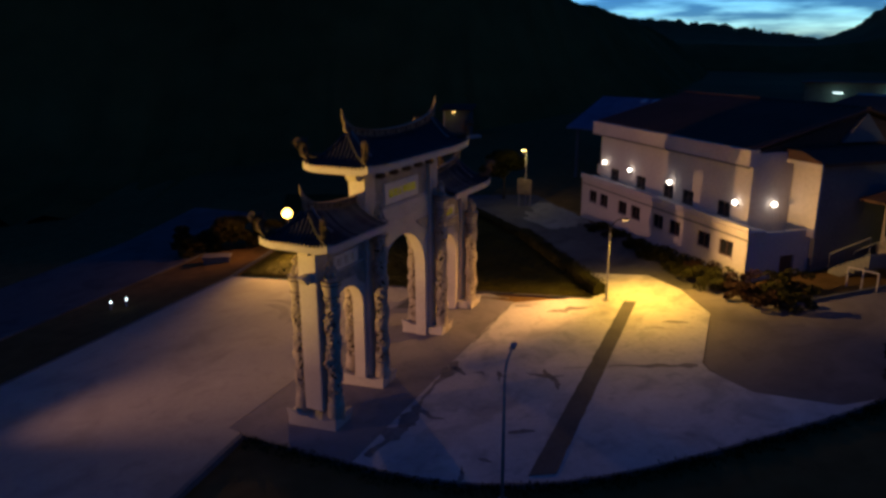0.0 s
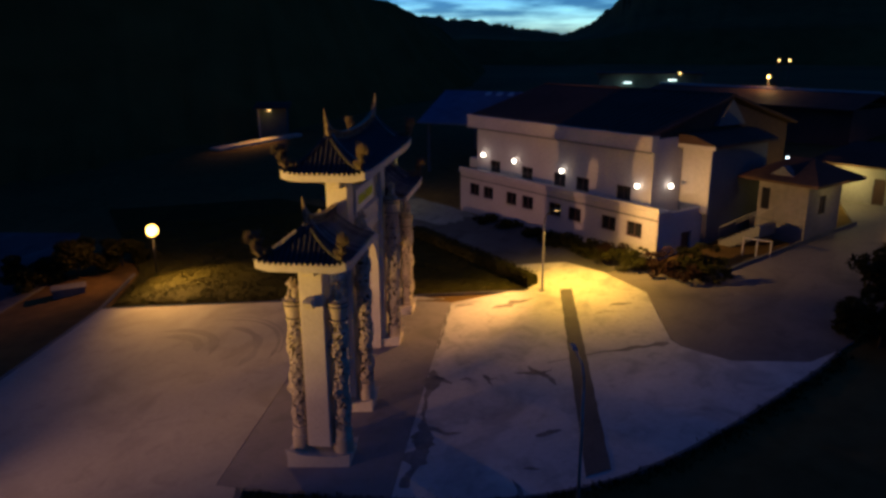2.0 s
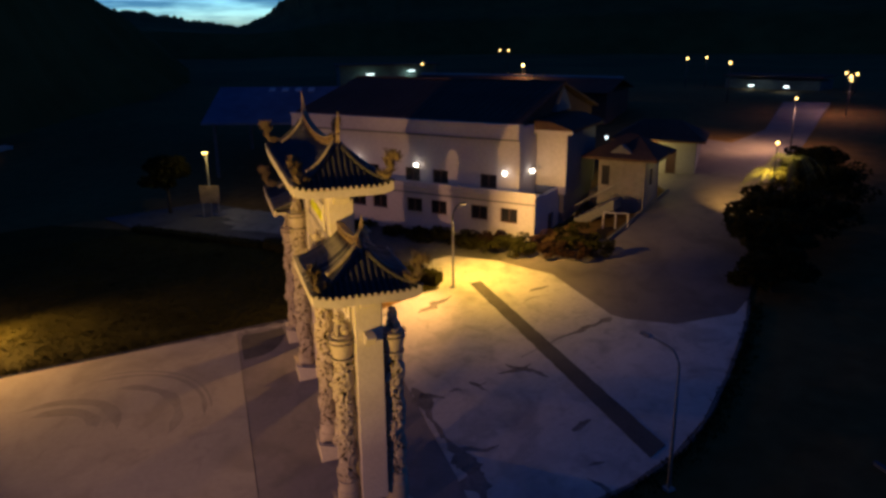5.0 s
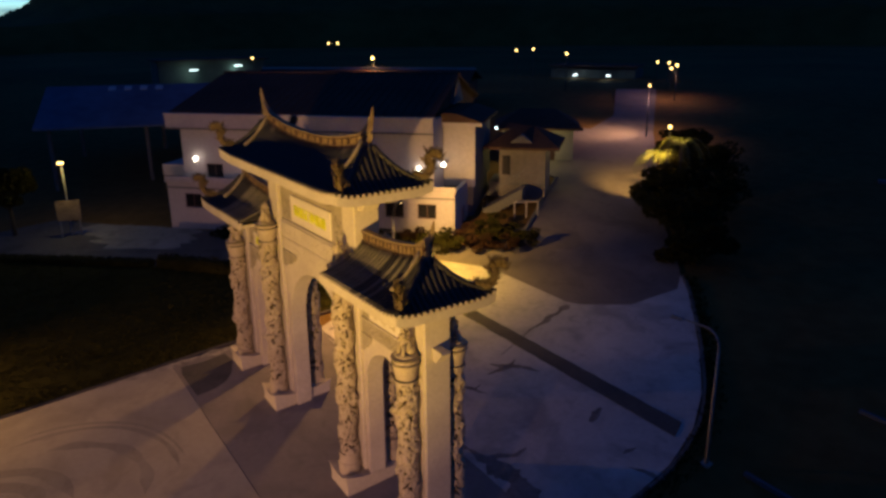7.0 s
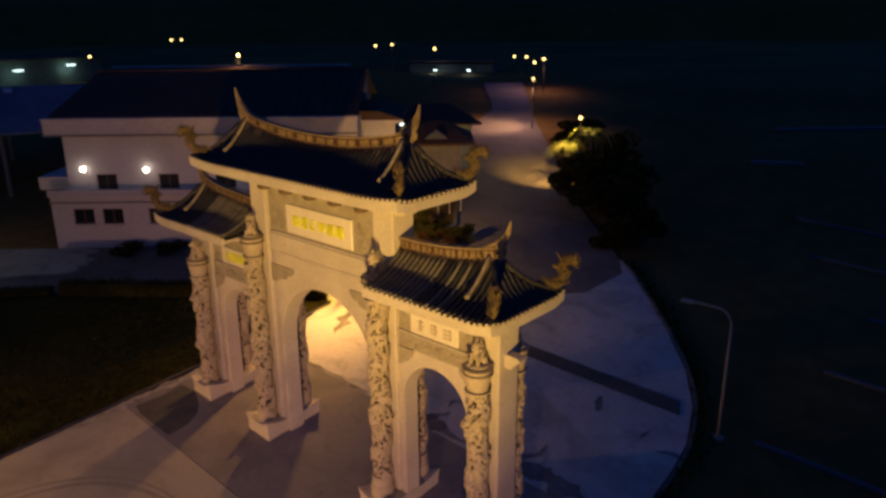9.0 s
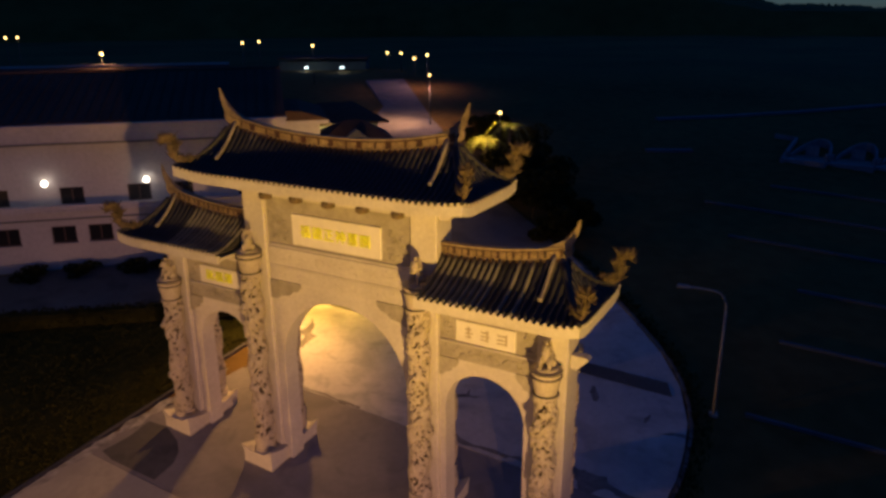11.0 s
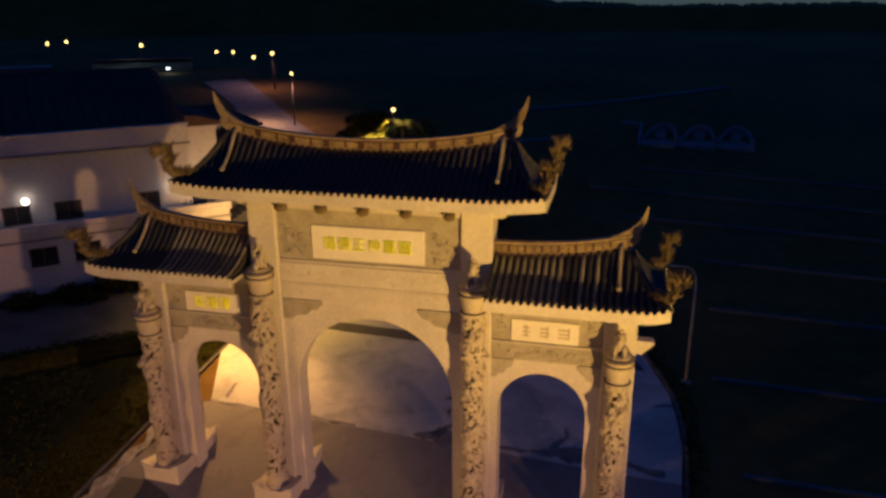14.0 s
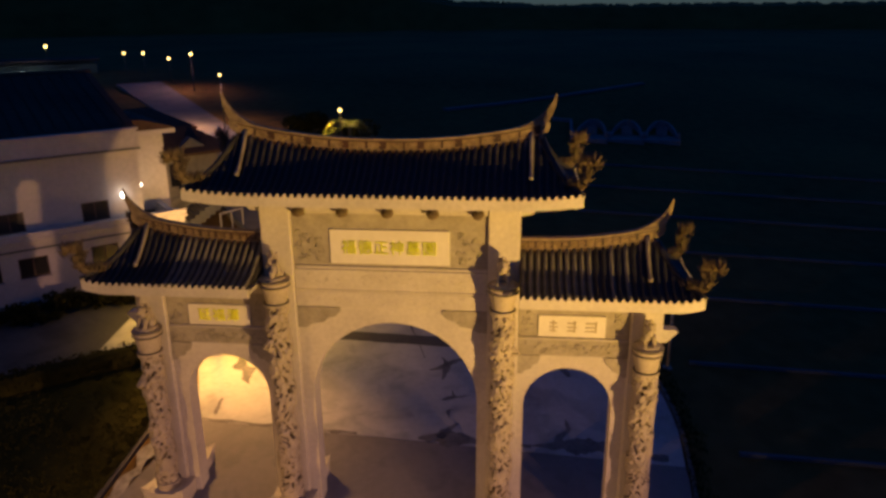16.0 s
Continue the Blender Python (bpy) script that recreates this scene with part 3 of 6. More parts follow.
def plinth_mesh(a, b, h):
    """A block whose top dips in the middle and turns up to points at the corners; the sides are hollowed a little."""
    bm = bmesh.new()
    n = 8
    grid = {}
    for level in (0, 1, 2, 3):
        for i in range(n + 1):
            for j in range(n + 1):
                if level < 3 and 0 < i < n and 0 < j < n:
                    continue
                u, v = -1 + 2 * i / n, -1 + 2 * j / n
                corner = smoothstep(0.55, 1.0, abs(u)) * smoothstep(0.45, 1.0, abs(v))
                waist = (1.0, 0.97, 0.985, 1.0)[level] + (0.03 * corner if level == 3 else 0)
                z = (0.0, h - 0.26, h - 0.10 + 0.06 * corner, h + 0.20 * corner)[level]
                grid[level, i, j] = bm.verts.new((u * a * waist, v * b * waist, z))
    for i in range(n):
        for j in range(n):
            bm.faces.new([grid[3, i + p, j + q] for p, q in ((0, 0), (1, 0), (1, 1), (0, 1))])
    rim = [(i, 0) for i in range(n)] + [(n, j) for j in range(n)] + [(n - i, n) for i in range(n)] + [(0, n - j) for j in range(n)]
    for level in range(3):
        for p, q in zip(rim, rim[1:] + rim[:1]):
            bm.faces.new((grid[(level, *p)], grid[(level, *q)], grid[(level + 1, *q)], grid[(level + 1, *p)]))
    bm.faces.new([grid[(0, *p)] for p in rim][::-1])
    return bm


# piers on plinths
for y, top in ((-7.065, 7.62), (-3.145, 10.2), (3.145, 10.2), (7.065, 7.62)):
    gate_box("pier", -0.41, 0.47, y - 0.43, y + 0.43, 0.40, top, M["stone"], bevel=0.03)
    top_z = gz(GX, GY + y) + 0.42
    part("plinth", plinth_mesh(1.24, 0.64, 1.2), M["stone"], gate, "granite plinth with upturned corners").location = (0, y, top_z - 1.2)
    # corbels at the head of the pier
    for s in (-1, 1):
        part("corbel", prism(bmesh.new(), [(y + s * 0.43, top - 0.02), (y + s * 0.80, top - 0.02), (y + s * 0.74, top - 0.16), (y + s * 0.60, top - 0.20), (y + s * 0.56, top - 0.33), (y + s * 0.43, top - 0.40)],
                             (-0.22, 0.22), lambda u, v, w: (w, u, v)), M["stone"], gate)
for s in (-1, 1):
    y = s * 7.5
    part("bracket", prism(bmesh.new(), [(y, 6.05), (y + s * 0.16, 6.02), (y + s * 0.48, 6.36), (y + s * 0.40, 6.42), (y, 6.42)], (-0.15, 0.15), lambda u, v, w: (w, u, v)), M["stone"], gate)


# carved columns, one mesh shared by alike columns
def carved_shaft(height, r, seed):
    """A shaft wound about by a coiling dragon in high relief, undercut by narrow deep holes."""
    seg, n = 96, int(height / 0.024)
    verts, faces, deep = [], [], []
    for i in range(n + 1):
        z = height * i / n
        for k in range(seg):
            a = 2 * math.pi * k / seg
            p = Vector((math.cos(a) * 1.5, math.sin(a) * 1.5, z * 4.2 + seed * 7))
            coil = 0.5 + 0.5 * math.sin(a * 1.0 - z * 4.4 + seed + 1.2 * noise.noise(p * 0.6))
            body = smoothstep(0.35, 0.9, coil)
            cloud = noise.noise(p * 2.1)
            b = a + 1.1 * math.sin(z * 2.6 + seed)
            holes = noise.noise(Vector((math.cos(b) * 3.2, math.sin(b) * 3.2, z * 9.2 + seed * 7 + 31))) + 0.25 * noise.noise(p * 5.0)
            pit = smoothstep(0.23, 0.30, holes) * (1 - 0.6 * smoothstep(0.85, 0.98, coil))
            rr = r + 0.045 * body + 0.042 * cloud - 0.025 * (1 - body) - 0.17 * pit + 0.018 * noise.noise(p * 5.5 + Vector((9, 3, 1)))
            for hz, ha in ((0.34, 3.3), (0.80, 2.6)):
                d = math.hypot((z - height * hz) / 0.30, math.remainder(a - ha - seed, 2 * math.pi) / 0.62)
                rr += 0.20 * (1 - smoothstep(0.0, 1.0, d)) * (0.75 + 0.7 * noise.noise(p * 4.0))
            verts.append((rr * math.cos(a), rr * math.sin(a), z))
            deep.append(pit)
    for i in range(n):
        for k in range(seg):
            q = (k + 1) % seg
            faces.append((i * seg + k, i * seg + q, (i + 1) * seg + q, (i + 1) * seg + k))
    me = bpy.data.meshes.new("carved_column")
    me.from_pydata(verts, [], faces)
    bm = bmesh.new()
    bm.from_mesh(me)
    bpy.data.meshes.remove(me)
    bm.verts.ensure_lookup_table()
    # faces deep in a pit take the dark material that paints their shade
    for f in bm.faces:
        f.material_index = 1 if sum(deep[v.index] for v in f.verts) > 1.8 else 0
    return bm


def blob(bm, c, r, seg=10):
    """A rounded lump with its own three radii."""
    g = bmesh.ops.create_uvsphere(bm, u_segments=seg, v_segments=max(6, seg - 3), radius=1.0)
    for v in g["verts"]:
        k = 1 + 0.12 * noise.noise(Vector((v.co.x * 2 + c[2] * 9, v.co.y * 2, v.co.z * 2)))
        v.co = Vector((c[0] + v.co.x * r[0] * k, c[1] + v.co.y * r[1] * k, c[2] + v.co.z * r[2] * k))


def finial_mesh():
    """A seated guardian beast on a round slab: legs apart, deep chest, curled mane, head lifted."""
    bm = bmesh.new()
    lathe(bm, [(0.30, 0.0), (0.32, 0.03), (0.30, 0.06)], 20)
    for y in (-0.12, 0.12):
        tube(bm, [(-0.17, y, 0.05), (-0.15, y, 0.20), (-0.09, y * 0.8, 0.38)], [0.058, 0.05, 0.07], 8)
        blob(bm, (-0.21, y, 0.08), (0.08, 0.055, 0.04), 8)
        blob(bm, (0.10, y * 1.15, 0.16), (0.13, 0.08, 0.12), 8)
    blob(bm, (0.07, 0, 0.27), (0.17, 0.15, 0.21))
    blob(bm, (-0.05, 0, 0.41), (0.13, 0.13, 0.14))
    blob(bm, (-0.09, 0, 0.58), (0.13, 0.115, 0.12))
    blob(bm, (-0.20, 0, 0.55), (0.07, 0.07, 0.055), 8)
    rnd = random.Random(3)
    for i in range(22):
        a = rnd.uniform(-2.2, 2.2)
        z = rnd.uniform(0.42, 0.72)
        blob(bm, (-0.03 + 0.12 * math.cos(a), 0.13 * math.sin(a), z), (0.04, 0.04, 0.045), 6)
    tube(bm, [(0.20, 0, 0.12), (0.27, 0, 0.28), (0.20, 0, 0.44), (0.24, 0, 0.56)], [0.05, 0.05, 0.055, 0.015], 7)
    blob(bm, (-0.06, 0, 0.74), (0.05, 0.05, 0.07), 6)
    return bm


def build_column(x, y, top, mesh_from, seed):
    base = 0.62
    drum, neck = base + 0.50, top - 0.78
    if mesh_from is None:
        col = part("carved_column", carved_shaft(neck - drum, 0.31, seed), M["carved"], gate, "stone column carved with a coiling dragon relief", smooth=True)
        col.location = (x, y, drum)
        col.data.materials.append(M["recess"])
        part("drum", lathe(bmesh.new(), [(0.38, base - drum - 0.6), (0.38, base - drum + 0.1), (0.34, base - drum + 0.16), (0.33, -0.12), (0.36, -0.08), (0.36, 0.0)], 28), M["carved"], col, smooth=False)
        h = neck - drum
        part("capital", lathe(bmesh.new(), [(0.335, h), (0.36, h + 0.02), (0.36, h + 0.08), (0.30, h + 0.10), (0.33, h + 0.30), (0.385, h + 0.55), (0.41, h + 0.58), (0.41, h + 0.63), (0.38, h + 0.65), (0.39, h + 0.70), (0.42, h + 0.74), (0.42, h + 0.78), (0.3, h + 0.79)], 28),
             M["carved"], col)
        for zz, rr in ((h + 0.085, 0.335), (h + 0.605, 0.405), (h + 0.755, 0.41)):
            ring = [(rr * math.cos(a), rr * math.sin(a), zz) for a in (2 * math.pi * k / 28 for k in range(29))]
            part("ring", tube(bmesh.new(), ring, 0.022, 6), M["ring"], col, "dark stone ring", smooth=True)
        f = part("guardian_finial", finial_mesh(), M["carved"], col, "small seated stone beast on the column head", smooth=True)
        f.location = (0, 0, h + 0.79)
        return col
    return copy_thing(mesh_from, pose(x, y, drum, 0, 0, seed * 57))


inner = outer = None
for k, (y, top, tall) in enumerate(((-7.065, 6.2, False), (-3.145, 7.85, True), (3.145, 7.85, True), (7.065, 6.2, False))):
    for s in (-1, 1):
        ob = build_column(0.05 + s * 0.82, y, top, inner if tall else outer, k * 2 + (s > 0))
        if tall:
            inner = inner or ob
        else:
            outer = outer or ob

# central bay above the arch: carved bands, panel, plaque, beam
gate_box("carved_band", -0.335, 0.335, -2.71, 2.71, 6.86, 7.32, M["stone"])
gate_box("ledge", -0.356, 0.356, -2.71, 2.71, 7.32, 7.40, M["stone"])
gate_box("carved_band", -0.35, 0.35, -2.71, 2.71, 7.40, 8.00, M["stone"])
gate_box("ledge", -0.32, 0.32, -2.71, 2.71, 8.00, 8.09, M["stone"])
gate_box("carved_panel", -0.27, 0.27, -2.71, 2.71, 8.09, 9.62, M["panel"], label="grey stone panel with shallow carving")
gate_box("beam", -0.36, 0.36, -2.71, 2.71, 9.62, 10.2, M["stone"])
for s in (-1, 1):
    a, b = sorted((s * 3.58, s * 6.63))
    gate_box("carved_frieze", -0.31, 0.31, a, b, 5.58, 6.08, M["panel"], label="grey stone frieze with shallow carving")
    gate_box("ledge", -0.34, 0.34, a, b, 6.08, 6.14, M["stone"])
    gate_box("carved_panel", -0.27, 0.27, a, b, 6.14, 7.2, M["panel"], label="grey stone panel with shallow carving")
    gate_box("beam", -0.34, 0.34, a, b, 7.2, 7.62, M["stone"])


def sparrow_brace(y, d, z, length, drop, x0, x1):
    """A carved corner brace under the band: starts at the pier face y and runs in direction d."""
    outline = [(y, z), (y + d * length, z), (y + d * length, z - drop * 0.18), (y + d * length * 0.9, z - drop * 0.42), (y + d * length * 0.72, z - drop * 0.50),
               (y + d * length * 0.62, z - drop * 0.72), (y + d * length * 0.36, z - drop * 0.80), (y + d * length * 0.2, z - drop), (y, z - drop)]
    part("sparrow_brace", prism(bmesh.new(), outline, (x0, x1), lambda u, v, w: (w, u, v)), M["panel"], gate, "grey carved corner brace")


for s in (-1, 1):
    for d in (-1, 1):
        a, b = sorted((s * 0.302, s * 0.36))
        sparrow_brace(-d * 2.71, d, 6.86, 1.25, 0.64, a, b)
        if s > 0:
            outline = [(d * 3.562, 10.08), (d * 4.08, 10.08), (d * 4.0, 9.95), (d * 4.02, 9.84), (d * 3.88, 9.66), (d * 3.562, 9.62)]
            part("eave_bracket", prism(bmesh.new(), outline, (-0.26, 0.26), lambda u, v, w: (w, u, v)), M["stone"], gate, "pale stone bracket under the eave")
        for t in (-1, 1):
            a, b = sorted((s * 0.282, s * 0.335))
            sparrow_brace(t * 5.105 - d * 1.525, d, 5.58, 0.62, 0.58, a, b)


def relief(y0, y1, z0, z1, x, s, n, mat, r=(0.05, 0.11), fat=0.028):
    """Shallow carved scrolls on a panel."""
    bm = bmesh.new()
    rnd = random.Random(int(abs(y0) * 100 + z0 * 10 + s))
    for i in range(n):
        cy, cz, rr = rnd.uniform(y0 + 0.1, y1 - 0.1), rnd.uniform(z0 + 0.09, z1 - 0.09), rnd.uniform(*r)
        a0, turn = rnd.uniform(0, 6.3), rnd.choice((-1, 1))
        pts = [(x, cy + rr * (1 - 0.06 * k) * math.cos(a0 + turn * k * 0.62), cz + 0.7 * rr * (1 - 0.06 * k) * math.sin(a0 + turn * k * 0.62)) for k in range(9)]
        tube(bm, pts, [fat * (1 - 0.07 * k) for k in range(9)], 5)
    return tagged(part("carving", bm, mat, gate, smooth=True), kind="stuff")


for s in (-1, 1):
    relief(-2.65, -1.78, 8.15, 9.2, s * 0.272, s, 26, M["panel"])
    relief(1.78, 2.65, 8.15, 9.2, s * 0.272, s, 26, M["panel"])
    relief(-2.6, 2.6, 7.44, 7.97, s * 0.352, s, 46, M["stone"], (0.06, 0.12), 0.012)
    relief(-2.6, 2.6, 6.9, 7.3, s * 0.337, s, 40, M["stone"], (0.05, 0.09), 0.010)
    for t in (-1, 1):
        a, b = sorted((t * 3.64, t * 6.57))
        relief(a, b, 5.6, 6.06, s * 0.312, s, 34, M["panel"], (0.05, 0.1))
        relief(a, a + 0.45, 6.2, 7.0, s * 0.272, s, 8, M["panel"])
        relief(b - 0.45, b, 6.2, 7.0, s * 0.272, s, 8, M["panel"])
    # beast-head corbels under the eave
    for y in (-2.45, -1.25, -0.03, 1.2, 2.4):
        bm = bmesh.new()
        bmesh.ops.create_uvsphere(bm, u_segments=10, v_segments=7, radius=0.125)
        for v in bm.verts:
            v.co = Vector((v.co.x * 1.5, v.co.y, v.co.z * 0.9))
        tube(bm, [(s * 0.02, -0.05, 0.07), (s * -0.06, -0.11, 0.15), (s * 0.02, -0.15, 0.19)], [0.035, 0.028, 0.01], 6)
        tube(bm, [(s * 0.02, 0.05, 0.07), (s * -0.06, 0.11, 0.15), (s * 0.02, 0.15, 0.19)], [0.035, 0.028, 0.01], 6)
        box(bm, min(0, -s * 0.14), max(0, -s * 0.14), -0.08, 0.08, -0.10, 0.02)
        o = part("beast_head", bm, M["dragon"], gate, "small dark carved beast head", smooth=True)
        o.location, o.scale = (s * 0.60, y, 9.74), (1.35, 1.35, 1.35)


def letters(text, size, mat, place, parent, facing, name="inscription"):
    """Built-in lettering as a mesh, standing on a wall that faces -x (facing -1) or +x (1)."""
    cu = bpy.data.curves.new(name, "FONT")
    cu.body, cu.size, cu.extrude, cu.align_x, cu.align_y, cu.space_character = text, size, 0.02, "CENTER", "CENTER", 1.12
    tmp = new("tmp", cu)
    me = bpy.data.meshes.new_from_object(tmp.evaluated_get(bpy.context.evaluated_depsgraph_get()))
    bpy.data.objects.remove(tmp)
    me.materials.clear()
    me.materials.append(mat)
    o = new(name, me)
    o.parent = parent
    o.matrix_basis = Matrix.Translation(place) @ pose(0, 0, 0, 90, 0, -90 if facing < 0 else 90)
    return o


for s in (-1, 1):
    pl = gate_box("plaque", min(s * 0.27, s * 0.33), max(s * 0.27, s * 0.33), -1.68, 1.66, 8.17, 9.17, M["plaque"], label="pale polished plaque with gilded characters")
    letters("福德正神墓園", 0.42, M["gold"], (s * 0.05, 0, 0.47), pl, s)
    for t in (-1, 1):
        a, b = sorted((t * 4.12, t * 5.98))
        sp = gate_box("plaque", min(s * 0.27, s * 0.325), max(s * 0.27, s * 0.325), a, b, 6.17, 6.82, M["plaque"], label="small pale plaque with three characters")
        if t > 0:
            letters("延福澤", 0.40, M["gold"], (s * 0.045, 0, 0.31), sp, s)
        else:
            for k in (-1, 0, 1):
                bm = bmesh.new()
                for j in (-0.13, -0.02, 0.1):
                    box(bm, -0.01, 0.01, -0.15 + 0.05 * abs(j) / 0.13, 0.15 - 0.03 * (k + 1), j - 0.018, j + 0.02)
                box(bm, -0.012, 0.012, -0.10 + 0.06 * k, -0.05 + 0.06 * k, -0.17, 0.17)
                o = part("inscription", bm, M["ink"], sp, "dull unreadable character")
                o.location = (s * 0.03, k * 0.52, 0.33)


# ---- tiled roofs ----
class Roof:
    """An upswept roof over a rectangle: hipped at the ends named, cut plain at the others."""

    def __init__(self, y0, y1, hip0, hip1, ze, ridge, half=1.63, x=-0.07, sweep=0.45):
        self.y0, self.y1, self.ze, self.h, self.half, self.x, self.sweep = y0, y1, ze, ridge - ze, half, x, sweep
        self.r0 = y0 + (1.05 if hip0 else 0.0)
        self.r1 = y1 - (1.05 if hip1 else 0.0)
        self.hip0, self.hip1 = hip0, hip1

    def ridge_z(self, y):
        """The ridge's foot: lifted towards hipped ends."""
        mid = (self.r0 + self.r1) / 2 if self.hip0 and self.hip1 else (self.r1 if self.hip0 else self.r0)
        far = max(abs(self.r0 - mid), abs(self.r1 - mid))
        return self.ze + self.h + self.sweep * min(1.0, abs(y - mid) / far) ** 2.3

    def front(self, y, v, s):
        """A point of the slope on side s at ridge-place y; v runs from eave 0 to ridge 1."""
        k = (y - self.r0) / (self.r1 - self.r0)
        ye = self.y0 + k * (self.y1 - self.y0)
        yy = ye + (y - ye) * v
        lift = 0.0
        if self.hip0:
            lift += max(0.0, 1 - k / 0.16) ** 2
        if self.hip1:
            lift += max(0.0, 1 - (1 - k) / 0.16) ** 2
        rise = 0.24 * v + 0.76 * v * v
        z = self.ze + (self.ridge_z(y) - self.ze) * rise + 0.13 * lift * (1 - v) ** 2
        return Vector((self.x + s * (self.half * (1 - v) + 0.06 * v), yy, z))

    def straight(self, y, v):
        """The ridge-place whose row stands over y at height v, so that a line down the slope keeps its y."""
        fixed = (self.r0 + self.r1) / 2 if self.hip0 and self.hip1 else (self.r1 if self.hip0 else self.r0)
        spread = (self.y1 - self.y0) / (self.r1 - self.r0)
        return fixed + (y - fixed) / (spread + (1 - spread) * v)

    def reach(self, y):
        """How high up the slope a straight row over y runs before it meets the ridge or a hip."""
        if self.r0 <= y <= self.r1:
            return 1.0
        fixed = (self.r0 + self.r1) / 2 if self.hip0 and self.hip1 else (self.r1 if self.hip0 else self.r0)
        spread = (self.y1 - self.y0) / (self.r1 - self.r0)
        edge_at = self.r0 if y < self.r0 else self.r1
        return max(0.0, min(1.0, ((y - fixed) / (edge_at - fixed) - spread) / (1 - spread)))

    def end(self, k, v, e):
        """A point of the hipped end e (0 or 1); k runs -1 to 1 across."""
        ye, yr = (self.y0, self.r0) if e == 0 else (self.y1, self.r1)
        rise = 0.24 * v + 0.76 * v * v
        lift = max(0.0, (abs(k) - 0.6) / 0.4) ** 2
        z = self.ze + (self.ridge_z(yr) - self.ze) * rise + 0.13 * lift * (1 - v) ** 2
        return Vector((self.x + k * (self.half * (1 - v) + 0.06 * v), ye + (yr - ye) * v, z))


def tile_row(name, pts, side, r, parent, mat="roll"):
    """One rounded row of tiles laid down the slope."""
    bm = bmesh.new()
    rings = []
    for i, p in enumerate(pts):
        d = (pts[min(i + 1, len(pts) - 1)] - pts[max(i - 1, 0)]).normalized()
        up = side.cross(d).normalized()
        if up.z < 0:
            up = -up
        step = 0.012 * (i % 2)
        rings.append([bm.verts.new(p - pts[0] + side * (r + step) * math.cos(a) + up * (r + step) * math.sin(a)) for a in (0, 0.8, 1.57, 2.34, 3.14)])
    for a, b in zip(rings, rings[1:]):
        for k in range(4):
            bm.faces.new((a[k], a[k + 1], b[k + 1], b[k]))
    bm.faces.new(rings[0])
    bm.faces.new(rings[-1])
    o = part(name, bm, M[mat], parent, smooth=True)
    o.location = pts[0]
    return o


